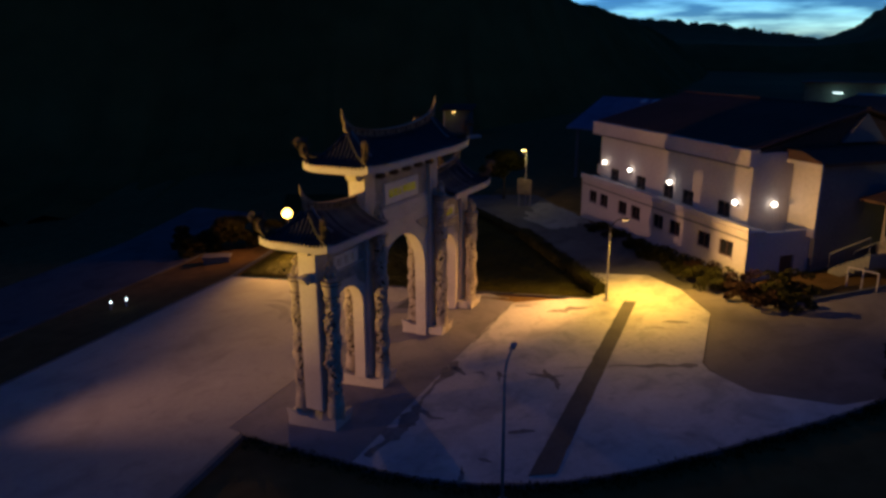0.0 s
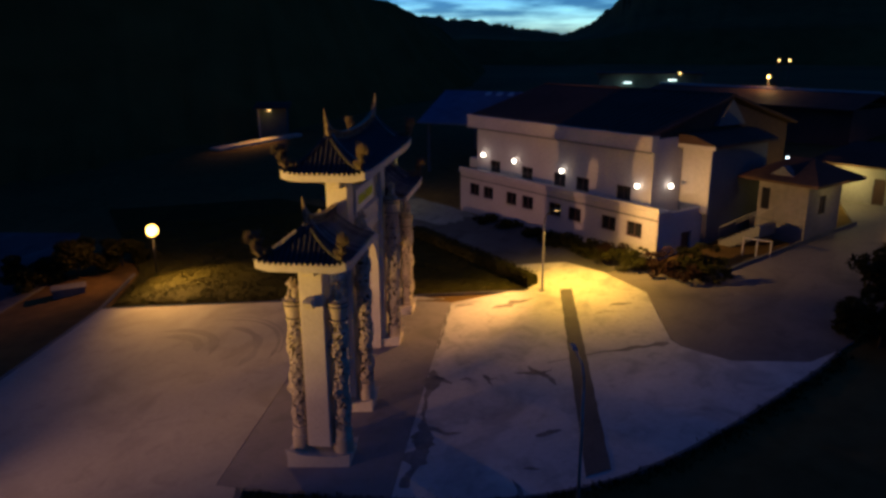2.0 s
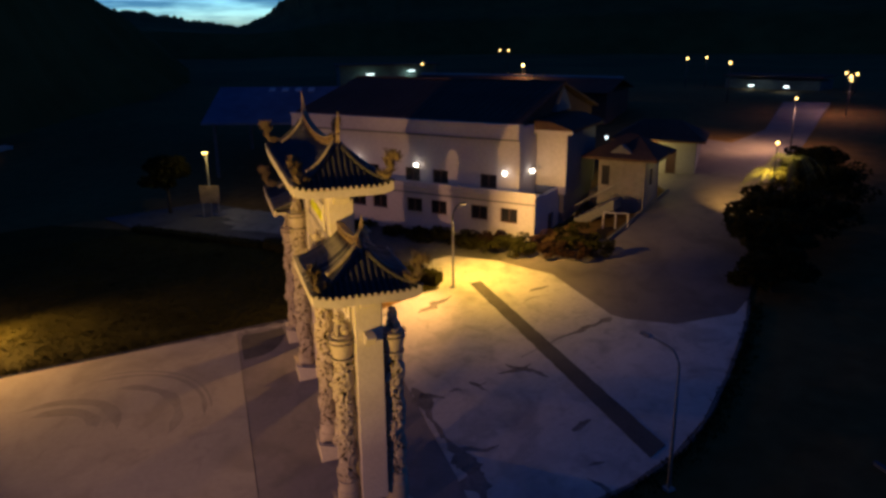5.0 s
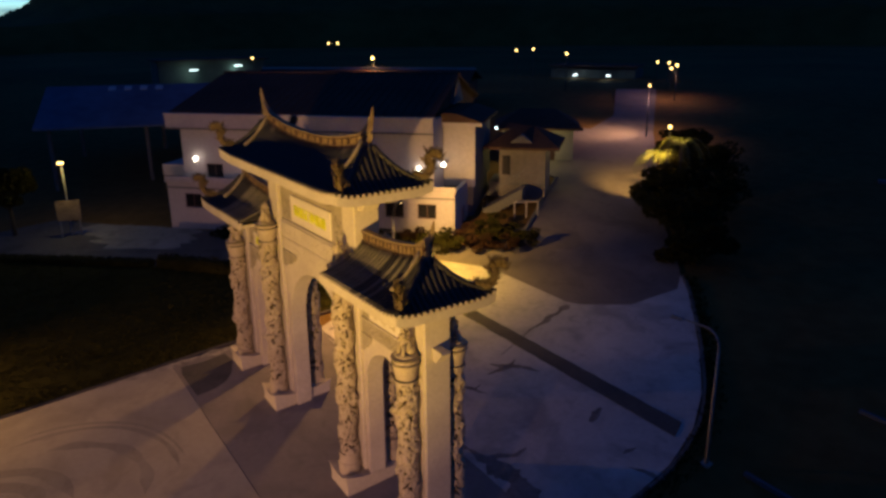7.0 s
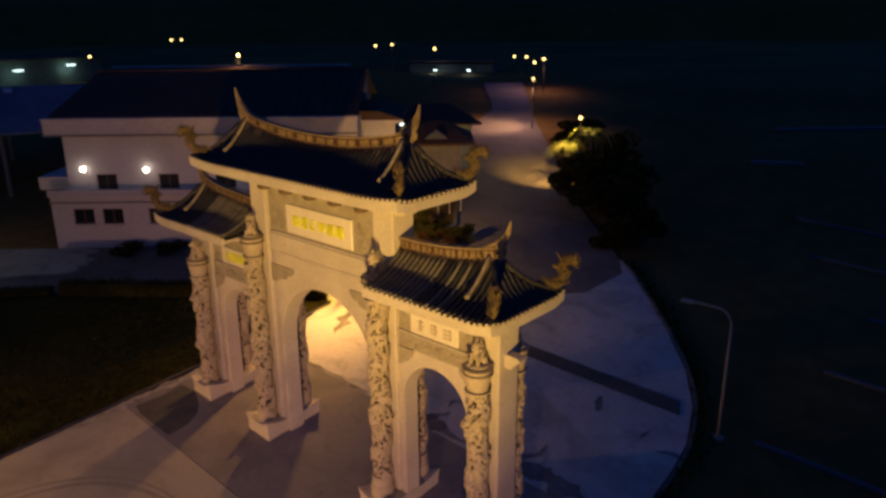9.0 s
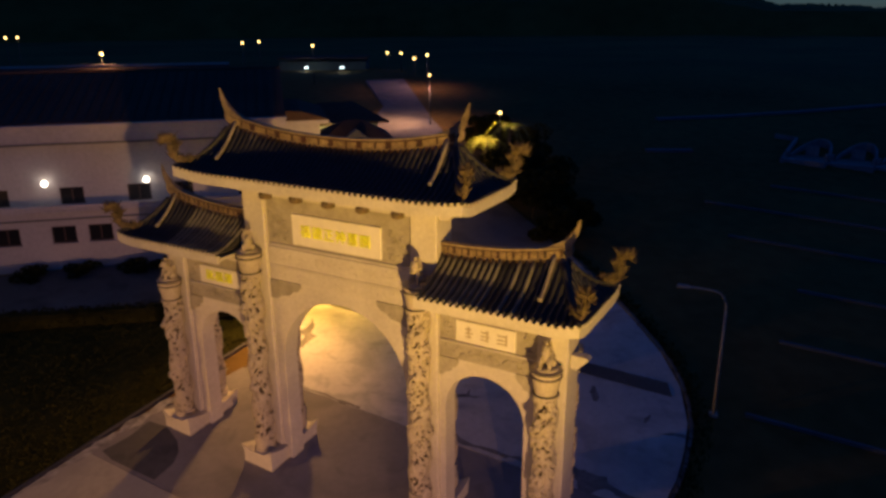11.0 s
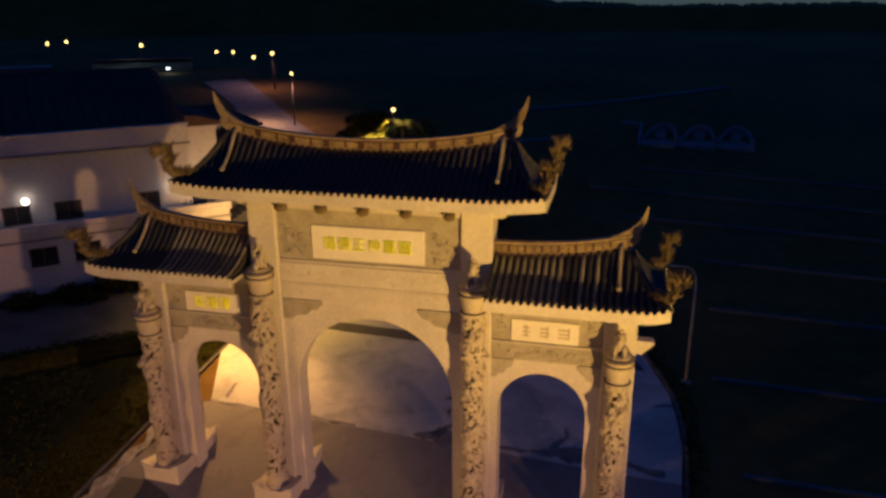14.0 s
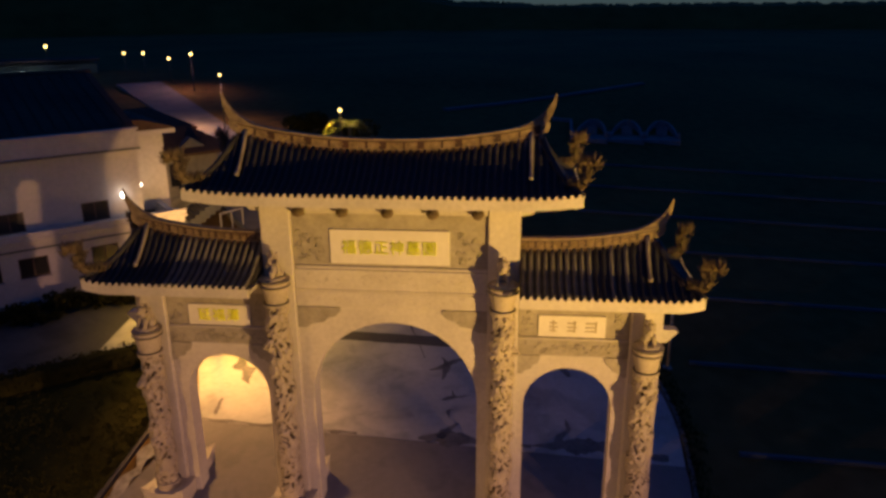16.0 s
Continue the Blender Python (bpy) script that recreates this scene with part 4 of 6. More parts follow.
def build_roof(R, bay):
    roof = part("roof", roof_deck(R), M["tile"], gate, "dark glazed tile roof with upswept corners")
    # pale eave edge, one length a side
    n = 24
    for s in (-1, 1):
        bm = bmesh.new()
        top = [R.front(R.r0 + (R.r1 - R.r0) * i / n, 0, s) for i in range(n + 1)]
        sweep_box(bm, [p + Vector((-s * 0.06, 0, -0.155)) for p in top], Vector((1, 0, 0)), 0.12, 0.26)
        part("eave_fascia", bm, M["stone"], roof, "pale stone eave edge")
    for e, hip in ((0, R.hip0), (1, R.hip1)):
        if hip:
            bm = bmesh.new()
            sweep_box(bm, [R.end(-0.985 + 1.97 * i / n, 0, e) + Vector((0, 0.055 if e == 0 else -0.055, -0.155)) for i in range(n + 1)], Vector((0, 1, 0)), 0.12, 0.252)
            part("eave_fascia", bm, M["stone"], roof, "pale stone eave edge")
    part("soffit", boxed(R.x - R.half + 0.1, R.x + R.half - 0.1, R.y0 + 0.1 * R.hip0, R.y1 - 0.1 * R.hip1, R.ze - 0.215, R.ze - 0.12), M["stone"], roof)
    # rows of tiles
    count = int((R.y1 - R.y0) / 0.185)
    rnd = random.Random(40 + bay)
    dots = bmesh.new()
    for s in (-1, 1):
        for i in range(count):
            y = R.y0 + (R.y1 - R.y0) * (i + 0.5) / count
            stop = R.reach(y)
            if stop < 0.06:
                continue
            pts = [R.front(R.straight(y, v * stop), v * stop, s) + Vector((0, 0, 0.02)) for v in (0, 0.12, 0.25, 0.4, 0.55, 0.7, 0.85, 1.0)]
            # rows near the centre pier get the paler tone in place of light
            lightened = bay and abs(pts[0].y) < 3.58 + rnd.uniform(1.9, 3.1)
            tile_row("tile_roll", pts, Vector((0, 1, 0)), 0.047, roof, "rollpale" if lightened else "roll")
            p = pts[0] + Vector((s * 0.012, 0, 0.01))
            tube(dots, [p, p + Vector((s * 0.03, 0, -0.004))], 0.045, 8)
    for e, hip in ((0, R.hip0), (1, R.hip1)):
        if not hip:
            continue
        m = int(2 * R.half / 0.185)
        for i in range(m):
            k = -1 + 2 * (i + 0.5) / m
            x = k * R.half
            stop = (R.half - abs(x)) / (R.half - 0.06)
            if stop < 0.06:
                continue
            pts = [R.end(x / (R.half * (1 - v * stop) + 0.06 * v * stop), v * stop, e) + Vector((0, 0, 0.02)) for v in (0, 0.12, 0.25, 0.4, 0.55, 0.7, 0.85, 0.97)]
            tile_row("tile_roll", pts, Vector((1, 0, 0)), 0.052, roof)
            o = -1 if e == 0 else 1
            p = pts[0] + Vector((0, o * 0.012, 0.01))
            tube(dots, [p, p + Vector((0, o * 0.03, -0.004))], 0.045, 8)
    tagged(part("eave_trim", dots, M["stone"], roof, "pale round tile ends along the eave"), kind="stuff")
    # hips
    for e, hip in ((0, R.hip0), (1, R.hip1)):
        if hip:
            for s in (-1, 1):
                pts = [R.end(s, v, e) + Vector((0, 0, 0.03)) for v in (0.0, 0.1, 0.2, 0.35, 0.5, 0.65, 0.8, 0.95)]
                part("hip_ridge", tube(bmesh.new(), pts, [0.05, 0.07, 0.075, 0.08, 0.08, 0.085, 0.09, 0.1], 8), M["tile"], roof, smooth=True)
                # descending ridge from the end of the main ridge, down the slope
                yr = R.r0 + 0.22 if e == 0 else R.r1 - 0.22
                pts = [R.front(R.straight(yr, v), v, s) + Vector((0, 0, 0.15)) for v in (1.0, 0.88, 0.76, 0.64, 0.54, 0.46, 0.42, 0.39, 0.37)]
                part("descending_ridge", tube(bmesh.new(), pts, [0.06, 0.055, 0.05, 0.048, 0.048, 0.05, 0.07, 0.068, 0.03], 8), M["limeplaster"], roof, "pale plaster descending ridge", smooth=True)
    build_ridge(R, roof)
    return roof


def roof_deck(R):
    bm = bmesh.new()
    n, m = 30, 8
    for s in (-1, 1):
        g = [[bm.verts.new(R.front(R.r0 + (R.r1 - R.r0) * i / n, j / m, s)) for j in range(m + 1)] for i in range(n + 1)]
        for i in range(n):
            for j in range(m):
                bm.faces.new((g[i][j], g[i + 1][j], g[i + 1][j + 1], g[i][j + 1]))
    for e, hip in ((0, R.hip0), (1, R.hip1)):
        if hip:
            g = [[bm.verts.new(R.end(-1 + 2 * i / 16, j / m, e)) for j in range(m + 1)] for i in range(17)]
            for i in range(16):
                for j in range(m):
                    bm.faces.new((g[i][j], g[i + 1][j], g[i + 1][j + 1], g[i][j + 1]))
        else:
            y = R.r0 if e == 0 else R.r1
            pts = [R.front(y, j / m, -1) for j in range(m + 1)] + [R.front(y, 1 - j / m, 1) for j in range(m + 1)]
            bm.faces.new([bm.verts.new(p) for p in pts])
    return bm


def sweep_box(bm, pts, side, width, height):
    """A bar of rectangular section along the points."""
    rings = [[bm.verts.new(p + side * a * width / 2 + Vector((0, 0, b * height / 2))) for a, b in ((-1, -1), (1, -1), (1, 1), (-1, 1))] for p in pts]
    for a, b in zip(rings, rings[1:]):
        for k in range(4):
            bm.faces.new((a[k], a[(k + 1) % 4], b[(k + 1) % 4], b[k]))
    bm.faces.new(rings[0][::-1])
    bm.faces.new(rings[-1])


def build_ridge(R, roof):
    """The main ridge: a curved bar with painted panels and pointed upturned ends."""
    n = 32
    ys = [R.r0 + (R.r1 - R.r0) * i / n for i in range(n + 1)]
    line = [Vector((R.x, y, R.ridge_z(y))) for y in ys]
    bm = bmesh.new()
    sweep_box(bm, [p + Vector((0, 0, 0.16)) for p in line], Vector((1, 0, 0)), 0.13, 0.26)
    ridge = part("ridge", bm, M["ridge"], roof, "weathered plaster ridge with dark red painted posts")
    for dz, w, h, look_of in ((0.0, 0.25, 0.05, "ridgepanel"), (0.055, 0.19, 0.03, "ridgeedge"), (0.275, 0.19, 0.04, "ridgepanel"), (0.325, 0.24, 0.05, "ridgeedge")):
        bm = bmesh.new()
        sweep_box(bm, [p + Vector((0, 0, dz)) for p in line], Vector((1, 0, 0)), w, h)
        part("ridge_moulding", bm, M[look_of], ridge)
    rnd = random.Random(int(R.r0 * 10))
    for i in range(0, n, 2):
        for s in (-1, 1):
            bm = bmesh.new()
            sweep_box(bm, [p + Vector((s * 0.068, 0, 0.165)) for p in (line[i], line[i].lerp(line[i + 1], 0.22 if i % 4 else 0.75))], Vector((1, 0, 0)), 0.04, 0.18)
            part("ridge_divider", bm, M["ridgepanel"], ridge, "dark red painted post")
            # moulded flowers between the dividers
            bm = bmesh.new()
            for k in range(3):
                c = line[i].lerp(line[min(i + 2, n)], 0.36 + 0.2 * k) + Vector((s * 0.07, 0, 0.165 + rnd.uniform(-0.03, 0.03)))
                blob(bm, c, (0.03, rnd.uniform(0.03, 0.05), rnd.uniform(0.03, 0.05)), 6)
            tagged(part("flower_relief", bm, M["ridge"], ridge, smooth=True), kind="stuff")
    for e, hip in ((0, R.hip0), (1, R.hip1)):
        if not hip:
            continue
        o = -1 if e == 0 else 1
        p = line[0] if e == 0 else line[-1]
        for name, turns, sizes in (("ridge_horn", ((-0.55, 0.14), (-0.2, 0.24), (0.06, 0.40), (0.22, 0.60), (0.33, 0.82), (0.40, 1.10)), ((0.16, 0.20), (0.16, 0.28), (0.14, 0.27), (0.10, 0.19), (0.07, 0.12), (0.02, 0.03))),
                                   ("ridge_scroll", ((-0.30, 0.02), (-0.02, 0.06), (0.16, 0.18), (0.22, 0.34), (0.16, 0.46)), ((0.14, 0.14), (0.13, 0.16), (0.11, 0.14), (0.08, 0.10), (0.03, 0.03)))):
            rings = []
            bm = bmesh.new()
            for (a, b), (w, h) in zip(turns, sizes):
                q = p + Vector((0, o * a, b))
                rings.append([bm.verts.new(q + Vector((u * w / 2, o * v * h * 0.4, -v * h * 0.3))) for u, v in ((-1, -1), (1, -1), (1, 1), (-1, 1))])
            for a, b in zip(rings, rings[1:]):
                for k in range(4):
                    bm.faces.new((a[k], a[(k + 1) % 4], b[(k + 1) % 4], b[k]))
            bm.faces.new(rings[0][::-1])
            bm.faces.new(rings[-1])
            part(name, bm, M["ridgeedge"], ridge)


CENTRE = Roof(-5.06, 5.09, True, True, 10.42, 11.28)
build_roof(CENTRE, 0)
SOUTH = Roof(-8.19, -3.58, True, False, 7.84, 8.62, sweep=0.40)
build_roof(SOUTH, -1)
NORTH = Roof(3.58, 8.22, False, True, 7.88, 8.66, sweep=0.40)
build_roof(NORTH, 1)


def dragon_mesh(seed):
    """A curling crested dragon that rears up from a roof corner: body, crest flames, horns."""
    bm = bmesh.new()
    rnd = random.Random(seed)
    pts = [(-0.55, 0, 0.02), (-0.32, 0, 0.10), (-0.12, 0, 0.10), (0.06, 0, 0.20), (0.10, 0, 0.40), (0.02, 0, 0.56), (0.10, 0, 0.70), (0.26, 0, 0.74), (0.36, 0, 0.68)]
    tube(bm, [tuple(p) for p in smooth_path(pts, 3)], [0.03 + 0.055 * math.sin(math.pi * min(1, i / 20)) for i in range(25)], 8)
    for i in range(300):
        k = min(int(rnd.random() * 7.99), 7)
        base = Vector(pts[k]).lerp(Vector(pts[k + 1]), rnd.random())
        d = Vector((rnd.uniform(-0.9, 1.0), rnd.uniform(-0.9, 0.9), rnd.uniform(-0.2, 1.1))).normalized()
        L = rnd.uniform(0.12, 0.32)
        bend = Vector((0.1, 0, 0.6))
        tube(bm, [base, base + d * L * 0.5, base + (d * 0.8 + bend * 0.4) * L], [0.032, 0.026, 0.006], 4)
    for s in (-1, 1):
        tube(bm, [(0.12, s * 0.05, 0.72), (0.0, s * 0.10, 0.86), (-0.1, s * 0.09, 1.0)], [0.03, 0.022, 0.006], 5)
        tube(bm, [(0.30, s * 0.04, 0.66), (0.42, s * 0.12, 0.60), (0.50, s * 0.10, 0.72)], [0.02, 0.014, 0.004], 5)
    return bm


first_dragon = None
for R, ends in ((CENTRE, (0, 1)), (SOUTH, (0,)), (NORTH, (1,))):
    for e in ends:
        for s in (-1, 1):
            p = R.end(s * 0.94, 0.06, e)
            turn = math.degrees(math.atan2(-1 if e == 0 else 1, s * 0.9))
            m = Matrix.Translation(p + Vector((0, 0, 0.05))) @ pose(0, 0, 0, 0, 0, turn) @ Matrix.Diagonal((1.12, 0.8, 1.08, 1))
            if first_dragon is None:
                first_dragon = part("dragon_ornament", dragon_mesh(4), M["dragon"], gate, "curling dragon roof-corner ornament", smooth=True)
                first_dragon.matrix_basis = m
            else:
                o = again(first_dragon, gate, m)
                o["label"] = "curling dragon roof-corner ornament"


# ---- the white hall ----
HALL = pose(-14.5, 59.13, 2.0, 0, 0, -47.3)
hall = thing("hall", HALL, "white two-storey hall with a dark pitched roof and wall lamps", "hall")


def pierced(bm, u0, u1, z0, z1, v0, v1, holes):
    """A wall between two depths, with real rectangular openings (u0, u1, z0, z1), as one connected shell."""
    us = sorted({u0, u1, *(h[0] for h in holes), *(h[1] for h in holes)})
    zs = sorted({z0, z1, *(min(max(h[2], z0), z1) for h in holes), *(h[3] for h in holes)})
    made = {}

    def corner(i, j, v):
        if (i, j, v) not in made:
            made[(i, j, v)] = bm.verts.new((us[i], v, zs[j]))
        return made[(i, j, v)]

    def solid(i, j):
        if not (0 <= i < len(us) - 1 and 0 <= j < len(zs) - 1):
            return False
        u, z = (us[i] + us[i + 1]) / 2, (zs[j] + zs[j + 1]) / 2
        return not any(h[0] < u < h[1] and h[2] < z < h[3] for h in holes)

    for i in range(len(us) - 1):
        for j in range(len(zs) - 1):
            if not solid(i, j):
                continue
            for v in (v0, v1):
                bm.faces.new([corner(a, b, v) for a, b in ((i, j), (i + 1, j), (i + 1, j + 1), (i, j + 1))])
            for (p, q), (a, b), (c, d) in (((i - 1, j), (i, j), (i, j + 1)), ((i + 1, j), (i + 1, j), (i + 1, j + 1)), ((i, j - 1), (i, j), (i + 1, j)), ((i, j + 1), (i, j + 1), (i + 1, j + 1))):
                if not solid(p, q):
                    bm.faces.new((corner(a, b, v0), corner(c, d, v0), corner(c, d, v1), corner(a, b, v1)))
    return bm


def window(parent, u, z, v, w=1.24, h=0.96):
    """A small two-leaf window set in its opening."""
    bm = bmesh.new()
    for a in (-w / 2, w / 2 - 0.06, -0.03):
        box(bm, a, a + 0.06, -0.03, 0.05, -h / 2, h / 2)
    for c in (-h / 2, h / 2 - 0.06):
        box(bm, -w / 2 + 0.06, w / 2 - 0.06, -0.025, 0.045, c, c + 0.06)
    win = part("window", bm, M["sash"], parent, "small dark window with a brown frame")
    win.location = (u, v + 0.10, z)
    part("pane", boxed(-w / 2 + 0.06, -0.03, 0.0, 0.02, -h / 2 + 0.06, h / 2 - 0.06), M["glass"], win)
    part("pane", boxed(0.03, w / 2 - 0.06, 0.0, 0.02, -h / 2 + 0.06, h / 2 - 0.06), M["glass"], win)
    part("sill", boxed(-w / 2 - 0.08, w / 2 + 0.08, -0.18, -0.035, -h / 2 - 0.08, -h / 2), M["wall"], win)


def wall_lamp(parent, place, side):
    """A globe on a short bracket; side is the way that the wall faces."""
    bm = bmesh.new()
    tube(bm, [(0, 0, 0), tuple(0.12 * c for c in side), tuple(0.2 * side[i] + (0.06 if i == 2 else 0) for i in range(3))], 0.02, 6)
    box(bm, -0.06, 0.06, -0.06, 0.06, -0.08, 0.08)
    lamp = part("wall_lamp", bm, M["steel"], parent, "white globe wall lamp, lit")
    lamp.location = place
    bm = bmesh.new()
    bmesh.ops.create_uvsphere(bm, u_segments=14, v_segments=10, radius=0.15)
    g = part("globe", bm, M["wallbulb"], lamp, smooth=True)
    g.location = tuple(0.22 * side[i] + (0.14 if i == 2 else 0) for i in range(3))
    w = HALL @ Vector([place[i] + 1.1 * side[i] + (0.14 if i == 2 else 0) for i in range(3)])
    point_light(w, 4, (1.0, 0.86, 0.66), 0.15)


UPPER = [2.7, 6.5, 10.0, 12.27, 15.97]
LOWER = [1.55, 3.3, 6.1, 7.95, 10.85, 12.8, 15.9, 18.05]
HW, HH = 0.62, 0.48
part("front_wall", pierced(bmesh.new(), 0.35, 18.24, 2.9, 6.5, 0, 0.25, [(u - HW, u + HW, 3.6 - HH, 3.6 + HH) for u in UPPER]), M["wall"], hall)
part("lower_front_wall", pierced(bmesh.new(), -0.35, 19.85, -0.6, 2.95, -1.2, -0.98, [(u - HW, u + HW, 1.72 - HH, 1.72 + HH) for u in LOWER]), M["wall"], hall)
for u in UPPER:
    window(hall, u, 3.6, 0)
for u in LOWER:
    window(hall, u, 1.72, -1.2)
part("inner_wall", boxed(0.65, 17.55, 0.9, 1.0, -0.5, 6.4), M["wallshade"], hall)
part("terrace", boxed(-0.45, 19.95, -1.35, -0.004, 2.95, 3.10, bevel=0.02), M["wall"], hall)
part("parapet", boxed(-0.45, 19.95, -1.30, -1.16, 3.10, 3.35, bevel=0.02), M["wall"], hall)
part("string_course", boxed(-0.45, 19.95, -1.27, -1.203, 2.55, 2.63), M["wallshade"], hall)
part("fascia", boxed(-0.55, 18.30, -0.34, 0.30, 6.5, 7.5, bevel=0.02), M["wall"], hall)
# dark strip standing in for the shadow line under the fascia
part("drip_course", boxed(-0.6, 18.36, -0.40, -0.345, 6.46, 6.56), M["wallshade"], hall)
part("cornice", boxed(-0.6, 18.36, -0.42, 0.30, 7.42, 7.52, bevel=0.015), M["wall"], hall)
part("left_wall", boxed(0.35, 0.6, 0.26, 15.5, -0.6, 6.5), M["wall"], hall)
part("left_lower_wall", boxed(-0.35, -0.1, -0.98, 3.0, -0.6, 2.95), M["wall"], hall)
# set-back wall toned grey for the shade below its parapet
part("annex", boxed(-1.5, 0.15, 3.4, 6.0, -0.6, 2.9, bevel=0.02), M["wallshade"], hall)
part("annex_parapet", boxed(-2.1, 0.15, 1.08, 6.1, 2.9, 3.7, bevel=0.02), M["wall"], hall)
part("right_wall", boxed(18.0, 18.24, 0.26, 2.85, 2.4, 7.3), M["wall"], hall)
part("right_lower_wall", pierced(bmesh.new(), -0.98, 3.2, -0.6, 2.95, 19.6, 19.85, [(1.2, 2.2, -0.7, 1.5)]), M["wall"], hall).matrix_basis = Matrix(((0, 1, 0, 0), (1, 0, 0, 0), (0, 0, 1, 0), (0, 0, 0, 1)))
part("door", boxed(19.62, 19.70, 1.2, 2.2, -0.5, 1.5), M["sash"], hall, "dark plain side door")
part("wing_front", boxed(18.24, 20.4, 2.85, 3.0, 2.55, 6.75, bevel=0.02), M["wall"], hall)
# same wing behind its front, darkened to paint the unlit side
part("wing", boxed(18.24, 20.38, 3.0, 9.0, 2.55, 6.75), M["wallshade"], hall, "side wing, its shaded side painted grey")
part("wing_roof", prism(bmesh.new(), [(17.9, 6.78), (20.9, 6.78), (20.9, 6.98), (19.3, 7.5), (17.9, 7.5)], (2.35, 9.4), lambda u, v, w: (u, w, v)), M["roof"], hall)
part("wing_eave", boxed(18.2, 20.95, 2.3, 2.42, 6.70, 6.92), M["wall"], hall)
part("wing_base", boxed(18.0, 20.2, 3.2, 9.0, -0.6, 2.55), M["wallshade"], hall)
part("back_wall", boxed(0.35, 17.55, 15.3, 15.6, -0.6, 7.0), M["wall"], hall)
part("end_wall", prism(bmesh.new(), [(0.3, -0.6), (15.4, -0.6), (15.4, 7.3), (7.9, 9.35), (0.3, 7.3)], (17.6, 17.9), lambda u, v, w: (w, u, v)), M["roof"], hall, "dark end wall")
part("gable", prism(bmesh.new(), [(6.3, 7.7), (9.5, 7.7), (7.9, 9.4)], (17.9, 18.25), lambda u, v, w: (w, u, v)), M["wallshade"], hall, "small pale gable vent")
part("end_wall", prism(bmesh.new(), [(0.3, -0.6), (15.4, -0.6), (15.4, 7.3), (7.9, 9.35), (0.3, 7.3)], (0.36, 0.6), lambda u, v, w: (w, u, v)), M["wallshade"], hall)
for s in (0, 1):
    bm = bmesh.new()
    if s == 0:
        prism(bm, [(-0.1, 7.46), (7.95, 9.55), (7.95, 9.70), (-0.1, 7.60)], (-0.3, 18.3), lambda u, v, w: (w, u, v))
    else:
        prism(bm, [(7.95, 9.55), (16.0, 7.3), (16.0, 7.45), (7.95, 9.70)], (-0.3, 18.3), lambda u, v, w: (w, u, v))
    slope = part("roof", bm, M["roof"], hall, "dark sheet roof slope")
    # standing ribs of the roof sheets
    if s == 0:
        rib = None
        for i in range(31):
            m = Matrix.Translation((-0.1 + 0.6 * i, 0, 0))
            if rib is None:
                rib = part("roof_rib", prism(bmesh.new(), [(-0.1, 7.60), (7.95, 9.70), (7.95, 9.75), (-0.1, 7.65)], (0, 0.05), lambda u, v, w: (w, u, v)), M["roof"], slope)
                rib.matrix_basis = m
            else:
                again(rib, slope, m)
part("roof_ridge", tube(bmesh.new(), [(-0.35, 7.95, 9.70), (18.35, 7.95, 9.70)], 0.12, 8), M["roof"], hall)
for u, z in ((1.45, 4.43), (5.27, 4.38), (10.47, 4.33), (17.3, 4.27)):
    wall_lamp(hall, (u, -0.06, z - 0.14), (0, -1, 0))
wall_lamp(hall, (18.30, 1.55, 4.12), (1, 0, 0))

# ---- lodge with a hipped roof, stair, rail ----
LODGE = pose(7.6, 48.0, 3.1, 0, 0, -47.3)
lodge = thing("lodge", LODGE, "small pale lodge with a dark hipped roof beside the lane", "house")
part("wall", pierced(bmesh.new(), -1.7, 1.6, -0.8, 3.6, -2.0, -1.8, [(-1.5, -0.9, 1.6, 3.0)]), M["lodgegrey"], lodge)
part("pane", boxed(-1.5, -0.9, -1.93, -1.88, 1.6, 3.0), M["glass"], lodge)
part("wall", boxed(-1.7, -1.5, -1.796, 2.0, -0.8, 3.6), M["lodgegrey"], lodge)
part("wall", pierced(bmesh.new(), -1.796, 2.0, -0.8, 3.6, 1.4, 1.6, [(-0.6, 0.2, 1.5, 2.7)]), M["lodgegrey"], lodge).matrix_basis = Matrix(((0, 1, 0, 0), (1, 0, 0, 0), (0, 0, 1, 0), (0, 0, 0, 1)))
part("pane", boxed(1.47, 1.53, -0.6, 0.2, 1.5, 2.7), M["glass"], lodge)
part("wall", boxed(-1.496, 1.396, 1.8, 2.0, -0.8, 3.6), M["lodgegrey"], lodge)
part("string_course", boxed(-1.75, 1.65, -2.06, -2.003, 0.9, 1.0), M["wallshade"], lodge)


def hip_roof(u0, u1, v0, v1, z, h, ridge=0.25):
    bm = bmesh.new()
    cu, cv, L = (u0 + u1) / 2, (v0 + v1) / 2, (u1 - u0) * ridge / 2
    low = [bm.verts.new(p) for p in ((u0, v0, z), (u1, v0, z), (u1, v1, z), (u0, v1, z))]
    rim = [bm.verts.new(p) for p in ((u0, v0, z + 0.16), (u1, v0, z + 0.16), (u1, v1, z + 0.16), (u0, v1, z + 0.16))]
    top = [bm.verts.new(p) for p in ((cu - L, cv, z + h), (cu + L, cv, z + h))]
    bm.faces.new(low[::-1])
    for i in range(4):
        bm.faces.new((low[i], low[(i + 1) % 4], rim[(i + 1) % 4], rim[i]))
    bm.faces.new((rim[0], rim[1], top[1], top[0]))
    bm.faces.new((rim[1], rim[2], top[1]))
    bm.faces.new((rim[2], rim[3], top[0], top[1]))
    bm.faces.new((rim[3], rim[0], top[0]))
    return bm


